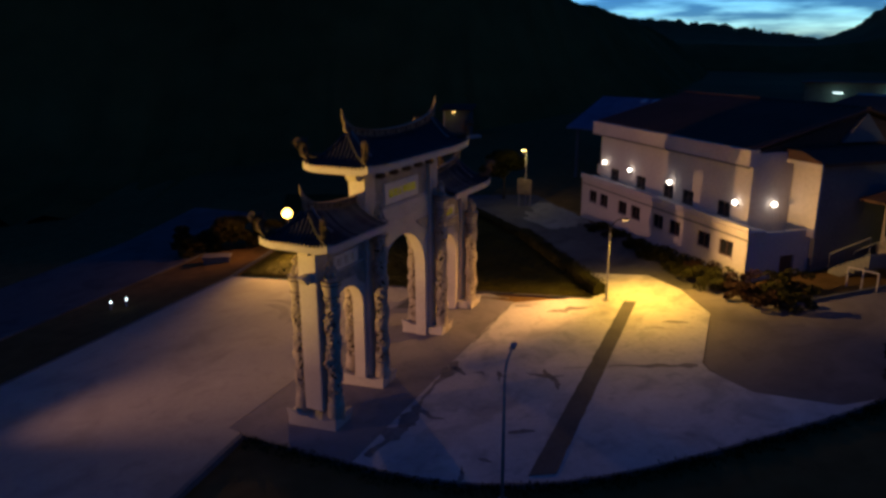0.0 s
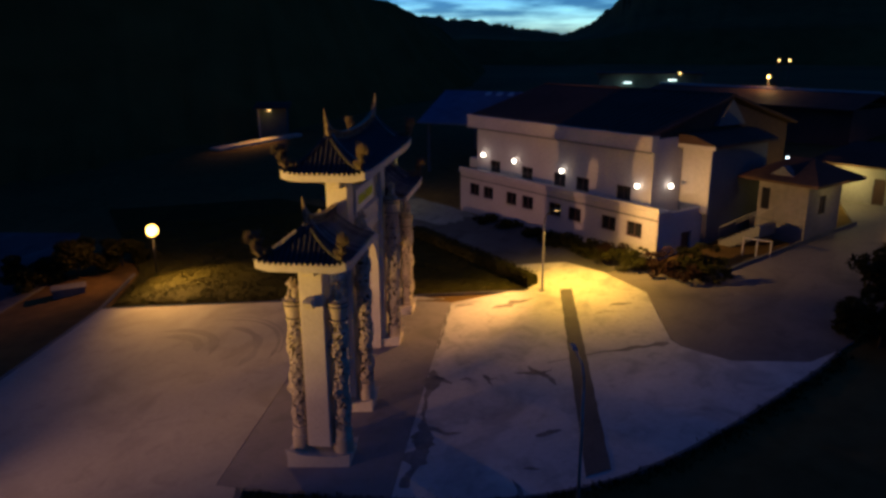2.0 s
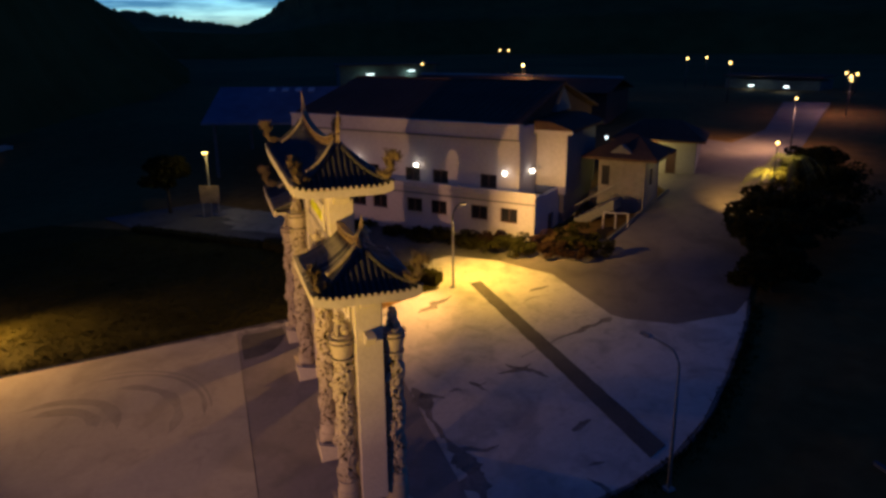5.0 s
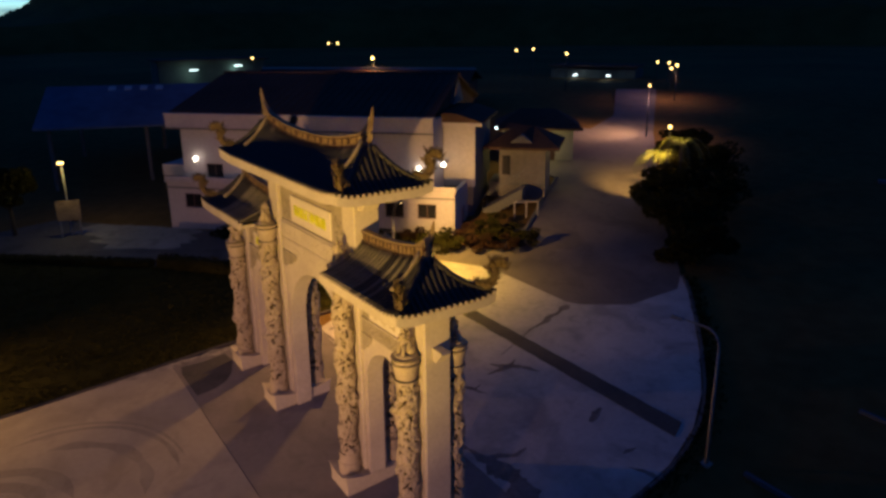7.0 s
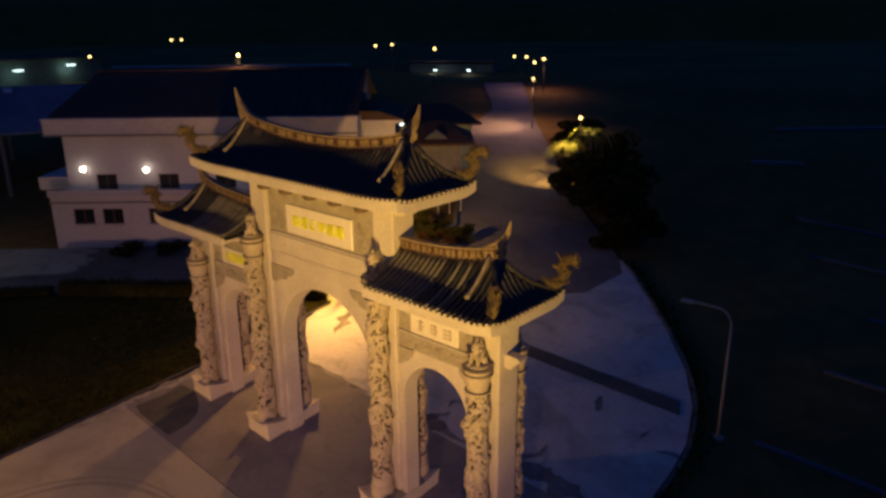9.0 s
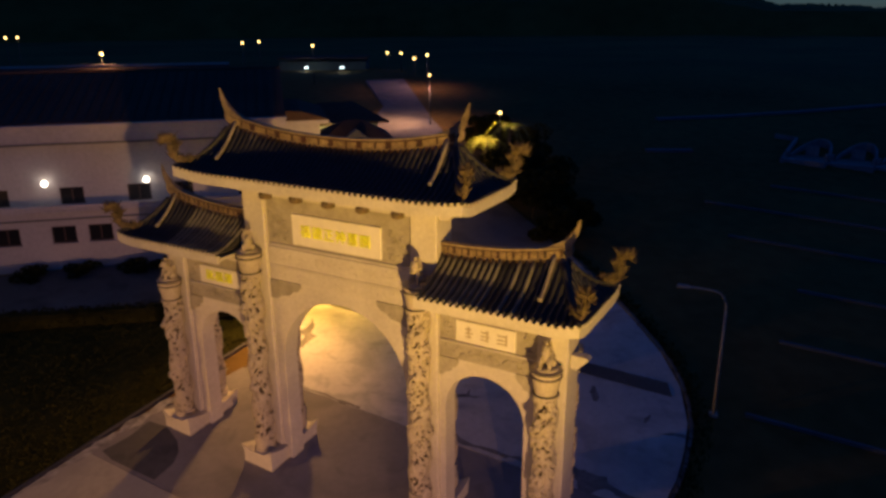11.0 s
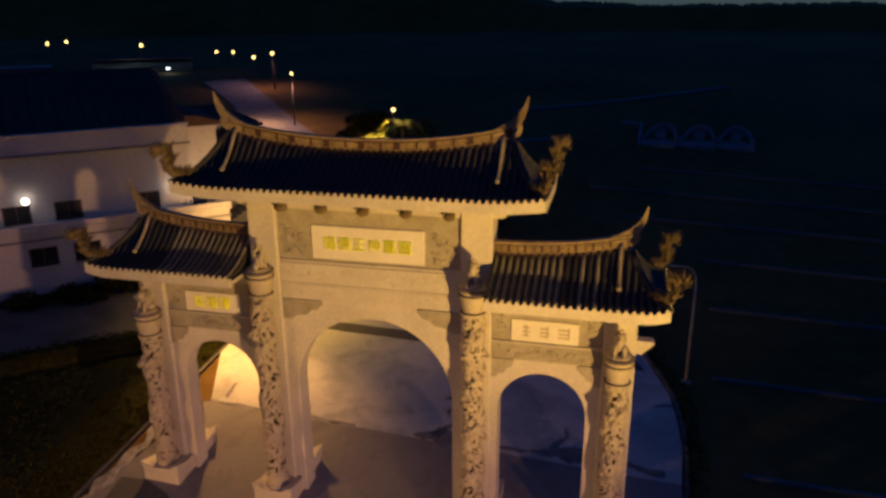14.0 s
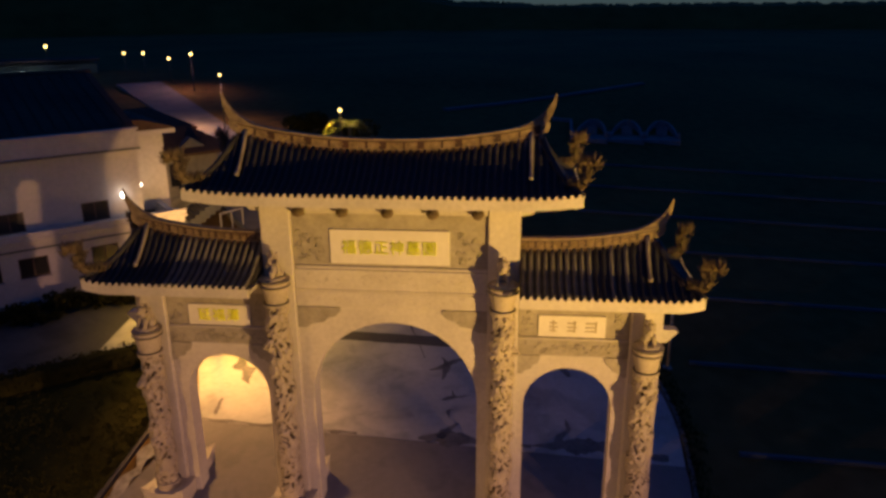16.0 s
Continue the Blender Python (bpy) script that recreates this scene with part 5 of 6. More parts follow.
point_light((9.6, 46.0, 6.2), 20, (1.0, 0.75, 0.2), 0.08)
part("roof", hip_roof(-2.7, 2.6, -2.9, 2.9, 3.55, 1.35), M["roof"], lodge, "dark hipped roof with broad eaves")
part("gable", prism(bmesh.new(), [(-0.9, 3.95), (0.7, 3.95), (-0.1, 4.55)], (-2.3, -1.6), lambda u, v, w: (u, w, v)), M["wallshade"], lodge, "small pale gable in the roof")
part("porch", boxed(-2.6, -1.75, -1.2, 1.8, -0.8, 0.9), M["wallshade"], lodge)

house = thing("house", pose(14.2, 55.2, 3.9, 0, 0, -40), "low house with a wall lit yellow behind the lodge", "house")
part("wall", pierced(bmesh.new(), -2.4, 3.6, -0.8, 2.7, -1.6, -1.4, [(1.3, 2.1, -0.3, 1.9)]), M["lodgewall"], house)
part("wall", boxed(-2.4, -2.2, -1.396, 3, -0.8, 2.7), M["lodgewall"], house)
part("wall", boxed(3.4, 3.6, -1.396, 3, -0.8, 2.7), M["lodgewall"], house)
part("door", boxed(1.3, 2.1, -1.5, -1.45, -0.3, 1.9), M["sash"], house)
part("roof", hip_roof(-3.1, 4.3, -2.4, 3.8, 2.7, 1.5, 0.4), M["roof"], house, "dark hipped roof")
point_light((12.0, 52.9, 6.0), 190, (1.0, 0.80, 0.24), 0.1)

shed = thing("long_shed", pose(13, 80, 4.4, 0, 0, -46), "long low shed with a pale roof edge behind the hall", "shed")
part("wall", boxed(-15, 10, 0, 9, -1.5, 4.4), M["roof"], shed)
part("roof", prism(bmesh.new(), [(-0.8, 4.4), (4.5, 5.6), (9.8, 4.4), (9.8, 4.55), (4.5, 5.78), (-0.8, 4.55)], (-15.5, 10.5), lambda u, v, w: (w, u, v)), M["roof"], shed)
part("ridge_cap", tube(bmesh.new(), [(-15.5, 4.5, 5.8), (10.5, 4.5, 5.8)], 0.22, 6), M["lodgewall"], shed, "pale ridge capping")

# blue-roofed shelter behind the hall
shelter = thing("shelter", pose(-11.6, 77.5, 2.6, 0, 0, -20), "open shelter with a blue sheet roof on posts", "shelter")
part("roof", prism(bmesh.new(), [(-6.5, 4.6), (0, 7.4), (6.5, 4.6), (6.5, 4.75), (0, 7.6), (-6.5, 4.75)], (-8.5, 8.5), lambda u, v, w: (w, u, v)), M["blueroof"], shelter, "blue sheet roof")
post = None
for x in (-7.5, 0, 7.5):
    for y in (-5.8, 5.8):
        if post is None:
            post = part("post", tube(bmesh.new(), [(0, 0, -1.2), (0, 0, 4.7)], 0.16, 8), M["wallshade"], shelter)
            post.location = (x, y, 0)
        else:
            again(post, shelter, Matrix.Translation((x, y, 0)))
part("gable", prism(bmesh.new(), [(-6.0, 4.75), (0, 7.2), (6.0, 4.75)], (-8.2, -8.1), lambda u, v, w: (w, u, v)), M["blueroof"], shelter)
for i in range(4):
    part("roof_light", prism(bmesh.new(), [(-0.9, 7.21), (-0.25, 7.49), (-0.25, 7.53), (-0.9, 7.25)], (-3.4 + 1.3 * i, -2.8 + 1.3 * i), lambda u, v, w: (w, u, v)), M["skylight"], shelter, "milky roof light")

# exterior stair beside the lodge
stair = thing("stair", pose(3.1, 47.1, 2.6, 0, 0, -47.3), "dark outdoor stair with pale handrails beside the hall", "stair")
step = part("step", boxed(0, 0.32, -0.9, 0.9, -0.5, 0.18), M["wallshade"], stair)
for i in range(1, 9):
    again(step, stair, pose(0.30 * i, 0, 0.18 * i))
for y in (-0.9, 0.9):
    part("handrail", tube(bmesh.new(), [(0.0, y, 0.18), (0.0, y, 1.05), (2.6, y, 2.65), (2.6, y, 1.7)], 0.028, 6), M["steel"], stair)

rail = thing("pipe_rail", pose(4.0, 43.7, gz(4.0, 43.7), 0, 0, -30), "white pipe barrier at the edge of the lane", "barrier")
for x in (-0.8, 0.0, 0.8):
    part("upright", tube(bmesh.new(), [(x, 0, -0.1), (x, 0, 1.0)], 0.045, 8), M["wall"], rail)
part("top_rail", tube(bmesh.new(), [(-0.8, 0, 1.0), (0.8, 0, 1.0)], 0.045, 8), M["wall"], rail)


# ---- lamps ----
def gooseneck(base, toward, height, lit, label):
    """A steel street lamp with a curved neck and a flat head."""
    a = math.degrees(math.atan2(toward[1] - base[1], toward[0] - base[0]))
    reach = math.hypot(toward[0] - base[0], toward[1] - base[1])
    lamp = thing("street_lamp", pose(base[0], base[1], gz(*base), 0, 0, a), label, "street lamp", "street lamps")
    part("base_plate", boxed(-0.16, 0.16, -0.16, 0.16, -0.05, 0.05, bevel=0.01), M["steel"], lamp)
    part("pole", tube(bmesh.new(), [(0, 0, 0), (0, 0, height * 0.5), (0, 0, height - 0.75)], [0.065, 0.055, 0.045], 10), M["steel"], lamp, smooth=True)
    neck = smooth_path([(0, 0, height - 0.75), (0.05, 0, height - 0.4), (0.32, 0, height - 0.08), (reach * 0.65, 0, height), (reach, 0, height + 0.02)], 5)
    part("neck", tube(bmesh.new(), [tuple(p) for p in neck], 0.038, 8), M["iron" if lit else "steel"], lamp, smooth=True)
    bm = bmesh.new()
    bmesh.ops.create_cube(bm, size=1)
    for v in bm.verts:
        top = v.co.z > 0
        v.co = Vector((reach + 0.18 + v.co.x * (0.40 if top else 0.52), v.co.y * (0.13 if top else 0.22), height + 0.03 + v.co.z * 0.1))
    bmesh.ops.bevel(bm, geom=bm.edges[:], offset=0.015, segments=1, affect="EDGES")
    head = part("head", bm, M["iron" if lit else "steel"], lamp)
    part("lens", boxed(reach - 0.02, reach + 0.38, -0.085, 0.085, height - 0.034, height - 0.024), M["farbulb"] if lit else M["glass"], head)
    return lamp


gooseneck((-7.68, 20.36), (-7.93, 21.7), 5.05, False, "grey steel street lamp with a curved neck, unlit")
gooseneck((-8.85, 39.55), (-8.3, 39.85), 4.72, True, "grey steel street lamp with a curved neck, lit yellow")


def post_lamp(place, height, label, bulb="bulb", r=0.16, group="post lamps"):
    """A short post with a hooded lamp."""
    x, y, z = place
    lamp = thing("post_lamp", pose(x, y, z - height), label, "lamp", group)
    part("pole", tube(bmesh.new(), [(0, 0, -0.3), (0, 0, height - 0.2)], [0.07, 0.045], 8), M["iron"], lamp, smooth=True)
    part("bracket", tube(bmesh.new(), [(0, 0, height - 0.25), (0.0, 0, height + r + 0.05), (0.0, 0.0, height + r + 0.1)], 0.03, 6), M["iron"], lamp)
    bm = bmesh.new()
    bmesh.ops.create_uvsphere(bm, u_segments=14, v_segments=10, radius=r)
    part("bulb", bm, M[bulb], lamp, smooth=True).location = (0, 0, height)
    return lamp


post_lamp(STAR, 3.0, "sodium lamp on a short post, shining bright orange", "bulb", 0.42)
post_lamp(WEST, 3.9, "sodium lamp on a post beside the approach, lit")
FAR = [((26.4, 52.8, 9.6), 4.6), ((12.1, 38.8, 8.5), 5.4), ((38.3, 76.3, 11.5), 5.0), ((46.2, 95.5, 11.3), 5.0), ((58.8, 79.0, 9.7), 3.0), ((56.6, 75.2, 9.8), 3.0), ((47.6, 67.5, 9.7), 3.0),
       ((41.9, 62.2, 10.5), 4.0), ((15.6, 85.2, 11.4), 5.0), ((11.1, 112.9, 10.7), 5.0), ((27.2, 120.9, 12.3), 6.0), ((28.6, 120.4, 12.3), 6.0), ((49.3, 95.2, 11.4), 5.0)]
for p, h in FAR:
    post_lamp(p, h, "distant street lamp glowing warm white", "farbulb", 0.12 if p[0] < 30 and p[1] < 60 else 0.17, "distant street lamps")
spot_light((12.2, 39.2, 8.25), (14.9, 43.2, 3.5), 6500, (1.0, 0.55, 0.12), 62, 0.9)
point_light((12.75, 38.55, 8.1), 70, (1.0, 0.62, 0.12))
spot_light((26.3, 53.2, 9.2), (24.6, 56.6, 5.2), 2200, (1.0, 0.50, 0.22), 92, 1.0)
spot_light((25.6, 53.4, 9.3), (25.4, 53.6, 4.0), 1000, (1.0, 0.52, 0.34), 150, 0.5)
spot_light((41.3, 63.0, 10.2), (41.0, 63.4, 6.0), 400, (1.0, 0.52, 0.40), 160, 0.5)
point_light((5.2, 51.0, 7.0), 60, WARM, 0.1)
point_light((15.5, 84.6, 11.2), 420, (1.0, 0.55, 0.2), 0.1)


def wall_tube(place, size, label):
    o = thing("strip_light", pose(*place), label, "light", "distant strip lights")
    part("housing", boxed(-size / 2, size / 2, -0.08, 0.0, 0.12, 0.22), M["steel"], o)
    part("tube", tube(bmesh.new(), [(-size / 2, -0.05, 0), (size / 2, -0.05, 0)], 0.06, 8), M["ledbulb"], o)


store = thing("store", pose(54.5, 88.0, 6.2, 0, 0, -60), "far dark store lit by two cool lamps", "building")
part("wall", boxed(-6.5, 6.5, 1.0, 7.0, -3, 2.2), M["barnwall"], store)
part("roof", boxed(-6.8, 6.8, 0.6, 7.3, 2.6, 2.8), M["roof"], store)
for p in ((53.0, 89.7, 7.6), (53.3, 83.3, 7.8)):
    wall_tube(p, 0.8, "cool white strip light on a far store")
    point_light((p[0] - 0.5, p[1] - 0.4, p[2]), 45, COOL, 0.2)
barn = thing("barn", pose(8.0, 121.0, 6.0, 0, 0, -5), "far barn with greenish strip lights", "building")
part("wall", boxed(-8, 8, 1.0, 8.0, -3, 4.2), M["barnwall"], barn)
part("roof", boxed(-8.5, 8.5, 0.2, 8.4, 4.2, 4.4), M["roof"], barn)
for p in ((4.4, 119.5, 9.0), (11.2, 119.5, 9.4)):
    wall_tube(p, 1.2, "greenish white strip light under a barn roof")
    point_light((p[0], p[1] + 1.6, p[2] - 0.6), 42, (0.6, 1.0, 0.88), 0.2)
for p in ((5.9, 50.6, 7.2), (7.8, 51.9, 7.4)):
    wall_tube(p, 0.22, "small white light between the hall and the lodge")

# ---- planting ----
def leaf_cloud(bm, centre, radii, count, size, rnd, droop=0.2):
    """Many small bent leaves scattered through a lumpy volume."""
    for i in range(count):
        while True:
            d = Vector((rnd.uniform(-1, 1), rnd.uniform(-1, 1), rnd.uniform(-1, 1)))
            if 0.2 < d.length < 1:
                break
        d = d.normalized() * d.length ** 0.4
        c = Vector((centre[0] + d.x * radii[0], centre[1] + d.y * radii[1], centre[2] + d.z * radii[2]))
        a = Vector((rnd.uniform(-1, 1), rnd.uniform(-1, 1), rnd.uniform(-0.5, 0.6))).normalized()
        b = a.cross(Vector((rnd.uniform(-1, 1), rnd.uniform(-1, 1), 1))).normalized()
        s = size * rnd.uniform(0.6, 1.4)
        v = [bm.verts.new(c - a * s), bm.verts.new(c + b * s * 0.4), bm.verts.new(c + a * s - Vector((0, 0, droop * s))), bm.verts.new(c - b * s * 0.4)]
        bm.faces.new((v[0], v[1], v[2]))
        bm.faces.new((v[0], v[2], v[3]))


def tree(x, y, height, spread, label, leaf="leaf", clumps=18, per=230, size=0.17, seed=1, name="tree", category="tree"):
    rnd = random.Random(seed)
    t = thing(name, pose(x, y, gz(x, y) - 0.1), label, category)
    bm = bmesh.new()
    crown = bmesh.new()
    low = 0.16 if name == "shrub" else 0.42
    lean = (rnd.uniform(-0.2, 0.2), rnd.uniform(-0.2, 0.2))
    tube(bm, [(0, 0, -0.2), (lean[0] * 0.5, lean[1] * 0.5, height * 0.3), (lean[0], lean[1], height * 0.62)], [0.16 * height / 5, 0.12 * height / 5, 0.07 * height / 5], 8)
    for i in range(clumps):
        a = 2 * math.pi * i / clumps + rnd.uniform(-0.4, 0.4)
        k = rnd.random()
        r = spread * (0.25 + 0.75 * rnd.random() ** 0.6) * (1 - 0.35 * k)
        tip = (lean[0] + r * math.cos(a), lean[1] + r * math.sin(a), height * (low + (0.94 - low) * k))
        tube(bm, [(lean[0] * 0.7, lean[1] * 0.7, height * (0.3 + 0.25 * k)), (tip[0] * 0.5, tip[1] * 0.5, height * (0.36 + 0.4 * k)), tip], [0.05 * height / 5, 0.035 * height / 5, 0.012], 5)
        q = spread * rnd.uniform(0.28, 0.45)
        leaf_cloud(crown, tip, (q, q, q * 0.55), per, size, rnd)
    part("trunk", bm, M["bark"], t, smooth=True)
    part("crown", crown, M[leaf], t)
    return t


def palm(x, y, crown_z, label, seed):
    """A slim palm: ringed trunk and arching feathered fronds, each a part."""
    rnd = random.Random(seed)
    base = gz(x, y) - 0.1
    t = thing("palm_tree", pose(x, y, base), label, "tree")
    h = crown_z - base
    part("trunk", tube(bmesh.new(), [(0, 0, -0.2), (0.1, 0.05, h * 0.5), (0.02, 0, h)], [0.16, 0.12, 0.10], 8), M["bark"], t, smooth=True)
    for i in range(15):
        a = 2 * math.pi * i / 15 + rnd.uniform(-0.2, 0.2)
        up, L = rnd.uniform(0.3, 1.3), rnd.uniform(1.5, 2.5)
        bm = bmesh.new()
        mid = [Vector((math.cos(a) * L * s, math.sin(a) * L * s, h + L * (up * s - (0.55 + up) * s * s))) for s in (k / 9 for k in range(10))]
        tube(bm, [tuple(p) for p in mid], [0.03 - 0.0025 * k for k in range(10)], 4)
        side = Vector((-math.sin(a), math.cos(a), 0))
        for k in range(1, 10):
            for f in (0.0, 0.5):
                p = mid[k - 1].lerp(mid[k], f)
                d = (mid[k] - mid[k - 1]).normalized()
                for s in (-1, 1):
                    q = p + side * s * (0.42 * (1 - 0.06 * k)) + d * 0.22 - Vector((0, 0, 0.10 + 0.1 * rnd.random()))
                    v = [bm.verts.new(c) for c in (p - d * 0.025, p + d * 0.025, q)]
                    bm.faces.new(v)
        part("frond", bm, M["frond"], t)
    return t


palm(12.9, 38.4, 7.3, "feathery palm lit yellow by the street lamp above it", 5)
palm(13.6, 40.6, 6.2, "dark feathery palm leaning over the lane", 9)
tree(10.8, 37.6, 3.3, 2.2, "dark bushy tree at the edge of the lane", seed=5)
tree(8.4, 34.6, 3.2, 2.3, "dark low tree at the edge of the lane", seed=7)
tree(6.0, 31.4, 2.4, 2.0, "dark low bush at the end of the kerb", seed=19, name="shrub", category="shrub")
tree(12.6, 35.8, 2.9, 2.5, "dark bushy tree in the scrub", seed=21)
tree(16.4, 41.2, 2.8, 2.0, "dark layered tree leaning over the lane", seed=23)
tree(17.5, 39.5, 3.3, 2.8, "dark spreading tree behind the lane", seed=8)
tree(19.8, 43.6, 3.4, 2.2, "dark bushy tree beside the lane", seed=9)
tree(-24.8, 64.5, 5.0, 2.0, "small tree beside a lit notice board", seed=11, size=0.22)
tree(-42.5, 46.2, 2.6, 2.0, "dark bushy shrub beside the side road", seed=13, name="shrub", category="shrub")
tree(-45.5, 45.0, 2.3, 1.9, "dark rounded shrub beside the side road", seed=15, name="shrub", category="shrub")
tree(-40.2, 48.2, 2.4, 1.7, "dark shrub behind the sodium lamp", seed=17, name="shrub", category="shrub")
for i, (u, v, h, leaf) in enumerate(((9.5, -2.1, 0.8, "leaf"), (11.5, -2.2, 0.9, "leaf"), (13.6, -2.2, 1.0, "leaf"), (15.6, -2.3, 1.1, "leaf"), (17.4, -2.3, 1.2, "redleaf"), (19.3, -2.6, 1.5, "leaf"), (20.7, -1.9, 1.5, "redleaf"),
                                     (21.6, -2.8, 1.3, "redleaf"), (22.8, -1.5, 1.4, "leaf"), (23.6, -2.6, 1.2, "redleaf"), (6.8, -2.0, 0.7, "leaf"), (4.3, -2.0, 0.7, "leaf"), (22.4, 0.2, 1.6, "leaf"), (18.4, -3.2, 1.3, "leaf"), (20.2, -3.4, 1.4, "leaf"), (16.4, -3.0, 0.9, "leaf"), (21.8, -0.8, 1.7, "leaf"), (14.6, -2.6, 0.9, "leaf"), (12.5, -2.6, 0.8, "leaf"), (24.6, -1.6, 1.3, "leaf"))):
    w = HALL @ Vector((u, v, 0))
    tree(w.x, w.y, h * 0.72, 1.0, "reddish garden shrub below the white hall" if leaf == "redleaf" else "dark garden shrub below the white hall", leaf, 9, 70, 0.13, 30 + i, "shrub", "shrub")


def hedge(p, q, width, height, seed):
    """A clipped hedge: a dense woody core under a skin of small leaves."""
    d = Vector((q[0] - p[0], q[1] - p[1], 0))
    L = d.length
    h = thing("hedge", pose(p[0], p[1], gz(*p), 0, 0, math.degrees(math.atan2(d.y, d.x))), "clipped dark green hedge along the edge of the lawn", "hedge")
    slope = (gz(*q) - gz(*p)) / L
    rnd = random.Random(seed)
    core, skin = bmesh.new(), bmesh.new()
    n = int(L / 0.5)
    rings = []
    for i in range(n + 1):
        x = L * i / n
        w, t = width * 0.42 * (1 + 0.1 * noise.noise((x, 0, seed))), height * (0.9 + 0.12 * noise.noise((x, 3, seed)))
        rings.append([core.verts.new((x, a * w, b * t + slope * x)) for a, b in ((-1, -0.2), (-1, 0.75), (-0.6, 1), (0.6, 1), (1, 0.75), (1, -0.2))])
    for a, b in zip(rings, rings[1:]):
        for k in range(5):
            core.faces.new((a[k], a[k + 1], b[k + 1], b[k]))
    core.faces.new(rings[0])
    core.faces.new(rings[-1])
    part("core", core, M["leaf"], h)
    for i in range(int(L * 150)):
        x, s = rnd.uniform(0, L), rnd.random()
        if s < 0.5:
            c = (x, rnd.uniform(-1, 1) * width * 0.45, height * rnd.uniform(0.9, 1.05) + slope * x)
        else:
            c = (x, rnd.choice((-1, 1)) * width * rnd.uniform(0.42, 0.52), height * rnd.uniform(0, 1) + slope * x)
        leaf_cloud(skin, c, (0.05, 0.05, 0.05), 1, 0.09, rnd)
    part("foliage", skin, M["leaf"], h)


hedge((-9.4, 40.4), (-18.2, 51.6), 0.9, 0.75, 2)
hedge((-18.6, 52.1), (-27.3, 60.8), 0.8, 0.4, 4)

def inside(x, y, poly):
    hit = False
    for (ax, ay), (bx, by) in zip(poly, poly[1:] + poly[:1]):
        if (ay > y) != (by > y) and x < (bx - ax) * (y - ay) / (by - ay) + ax:
            hit = not hit
    return hit


def tufts(name, places, size, label, mat, rnd):
    """Many small tufts of bent blades, one thing that nobody could count."""
    verts, faces = [], []
    for x, y in places:
        z, k = gz(x, y) + 0.03, size * rnd.uniform(0.5, 1.5)
        for i in range(5):
            a = rnd.uniform(0, 6.283)
            dx, dy, lean = math.cos(a), math.sin(a), rnd.uniform(0.2, 0.9)
            bx, by, w = x + rnd.uniform(-0.12, 0.12), y + rnd.uniform(-0.12, 0.12), 0.02
            n = len(verts)
            verts += [(bx - dy * w, by + dx * w, z - 0.05), (bx + dy * w, by - dx * w, z - 0.05),
                      (bx + dx * lean * k * 0.5 + dy * w * 0.7, by + dy * lean * k * 0.5 - dx * w * 0.7, z + k * 0.65), (bx + dx * lean * k, by + dy * lean * k, z + k * (0.95 - 0.4 * lean))]
            faces += [(n, n + 1, n + 2), (n, n + 2, n + 3)]
    me = bpy.data.meshes.new(name)
    me.from_pydata(verts, [], faces)
    me.materials.append(M[mat])
    return tagged(new(name, me), label, "grass", kind="stuff")


LAWN = [(-36.0, 39.75), (-9.6, 39.75), (-10.3, 40.6), (-12.0, 43.2), (-18.2, 51.3), (-27.5, 60.9), (-34, 66), (-52, 66), (-37.5, 46)]
rnd = random.Random(71)
spots = []
while len(spots) < 16000:
    x, y = rnd.uniform(-45, -9.6), 39.8 + 20 * rnd.random() ** 1.5
    if inside(x, y, LAWN) and noise.noise((x * 0.55, y * 0.55, 0)) + 0.5 * noise.noise((x * 1.9, y * 1.9, 3)) > rnd.uniform(-0.9, 0.25):
        spots.append((x, y))
tufts("grass", spots, 0.09, "rough tufted grass growing over the lawn", "blade", rnd)
spots = []
for p, q in zip(SOUTH_EDGE, SOUTH_EDGE[1:]):
    for i in range(int(math.dist(p, q) * 26)):
        t = rnd.random()
        spots.append((p[0] + (q[0] - p[0]) * t + rnd.uniform(-0.1, 0.5), p[1] + (q[1] - p[1]) * t - 0.16 - 0.7 * rnd.random() ** 2))
tufts("weeds", spots, 0.10, "dark weeds crowding the outer edge of the square", "leaf", rnd)

board = thing("notice_board", pose(-21.6, 61.4, gz(-21.6, 61.4), 0, 0, -12), "pale notice board under a small lamp", "sign")
for x in (-0.6, 0.6):
    part("leg", boxed(x - 0.05, x + 0.05, -0.05, 0.05, -0.2, 1.4), M["steel"], board)
part("panel", boxed(-0.75, 0.75, -0.1, -0.053, 1.1, 2.5, bevel=0.01), M["ridgeedge"], board)
part("lamp_arm", tube(bmesh.new(), [(0, 0.1, -0.1), (0, 0.1, 4.8), (0, -0.3, 5.1)], 0.05, 6), M["steel"], board)
part("lamp", boxed(-0.2, 0.2, -0.45, -0.25, 5.05, 5.15), M["farbulb"], board)
point_light((-21.7, 60.5, gz(-21.6, 61.4) + 4.6), 130, (1.0, 0.75, 0.25), 0.1)

# far hut with a lamp under its eave
hut = thing("hut", pose(-51.2, 107.2, 1.4, 0, 0, 14), "small far hut, its wall lit yellow by a lamp", "hut")
part("wall", boxed(-0.4, 3.6, 0.0, 3.4, -1.0, 4.3, bevel=0.03), M["barnwall"], hut, "yellow-lit plaster wall")
part("corner_post", boxed(-0.66, -0.402, -0.12, 0.2, -1.0, 4.4, bevel=0.02), M["lodgewall"], hut, "pale corner post")
part("roof", prism(bmesh.new(), [(-1.1, 4.31), (4.1, 4.9), (4.1, 5.05), (-1.1, 4.46)], (-1.2, 4.2), lambda u, v, w: (w, u, v)), M["roof"], hut)
part("lamp", boxed(0.9, 1.3, -0.32, -0.12, 4.0, 4.12), M["farbulb"], hut)
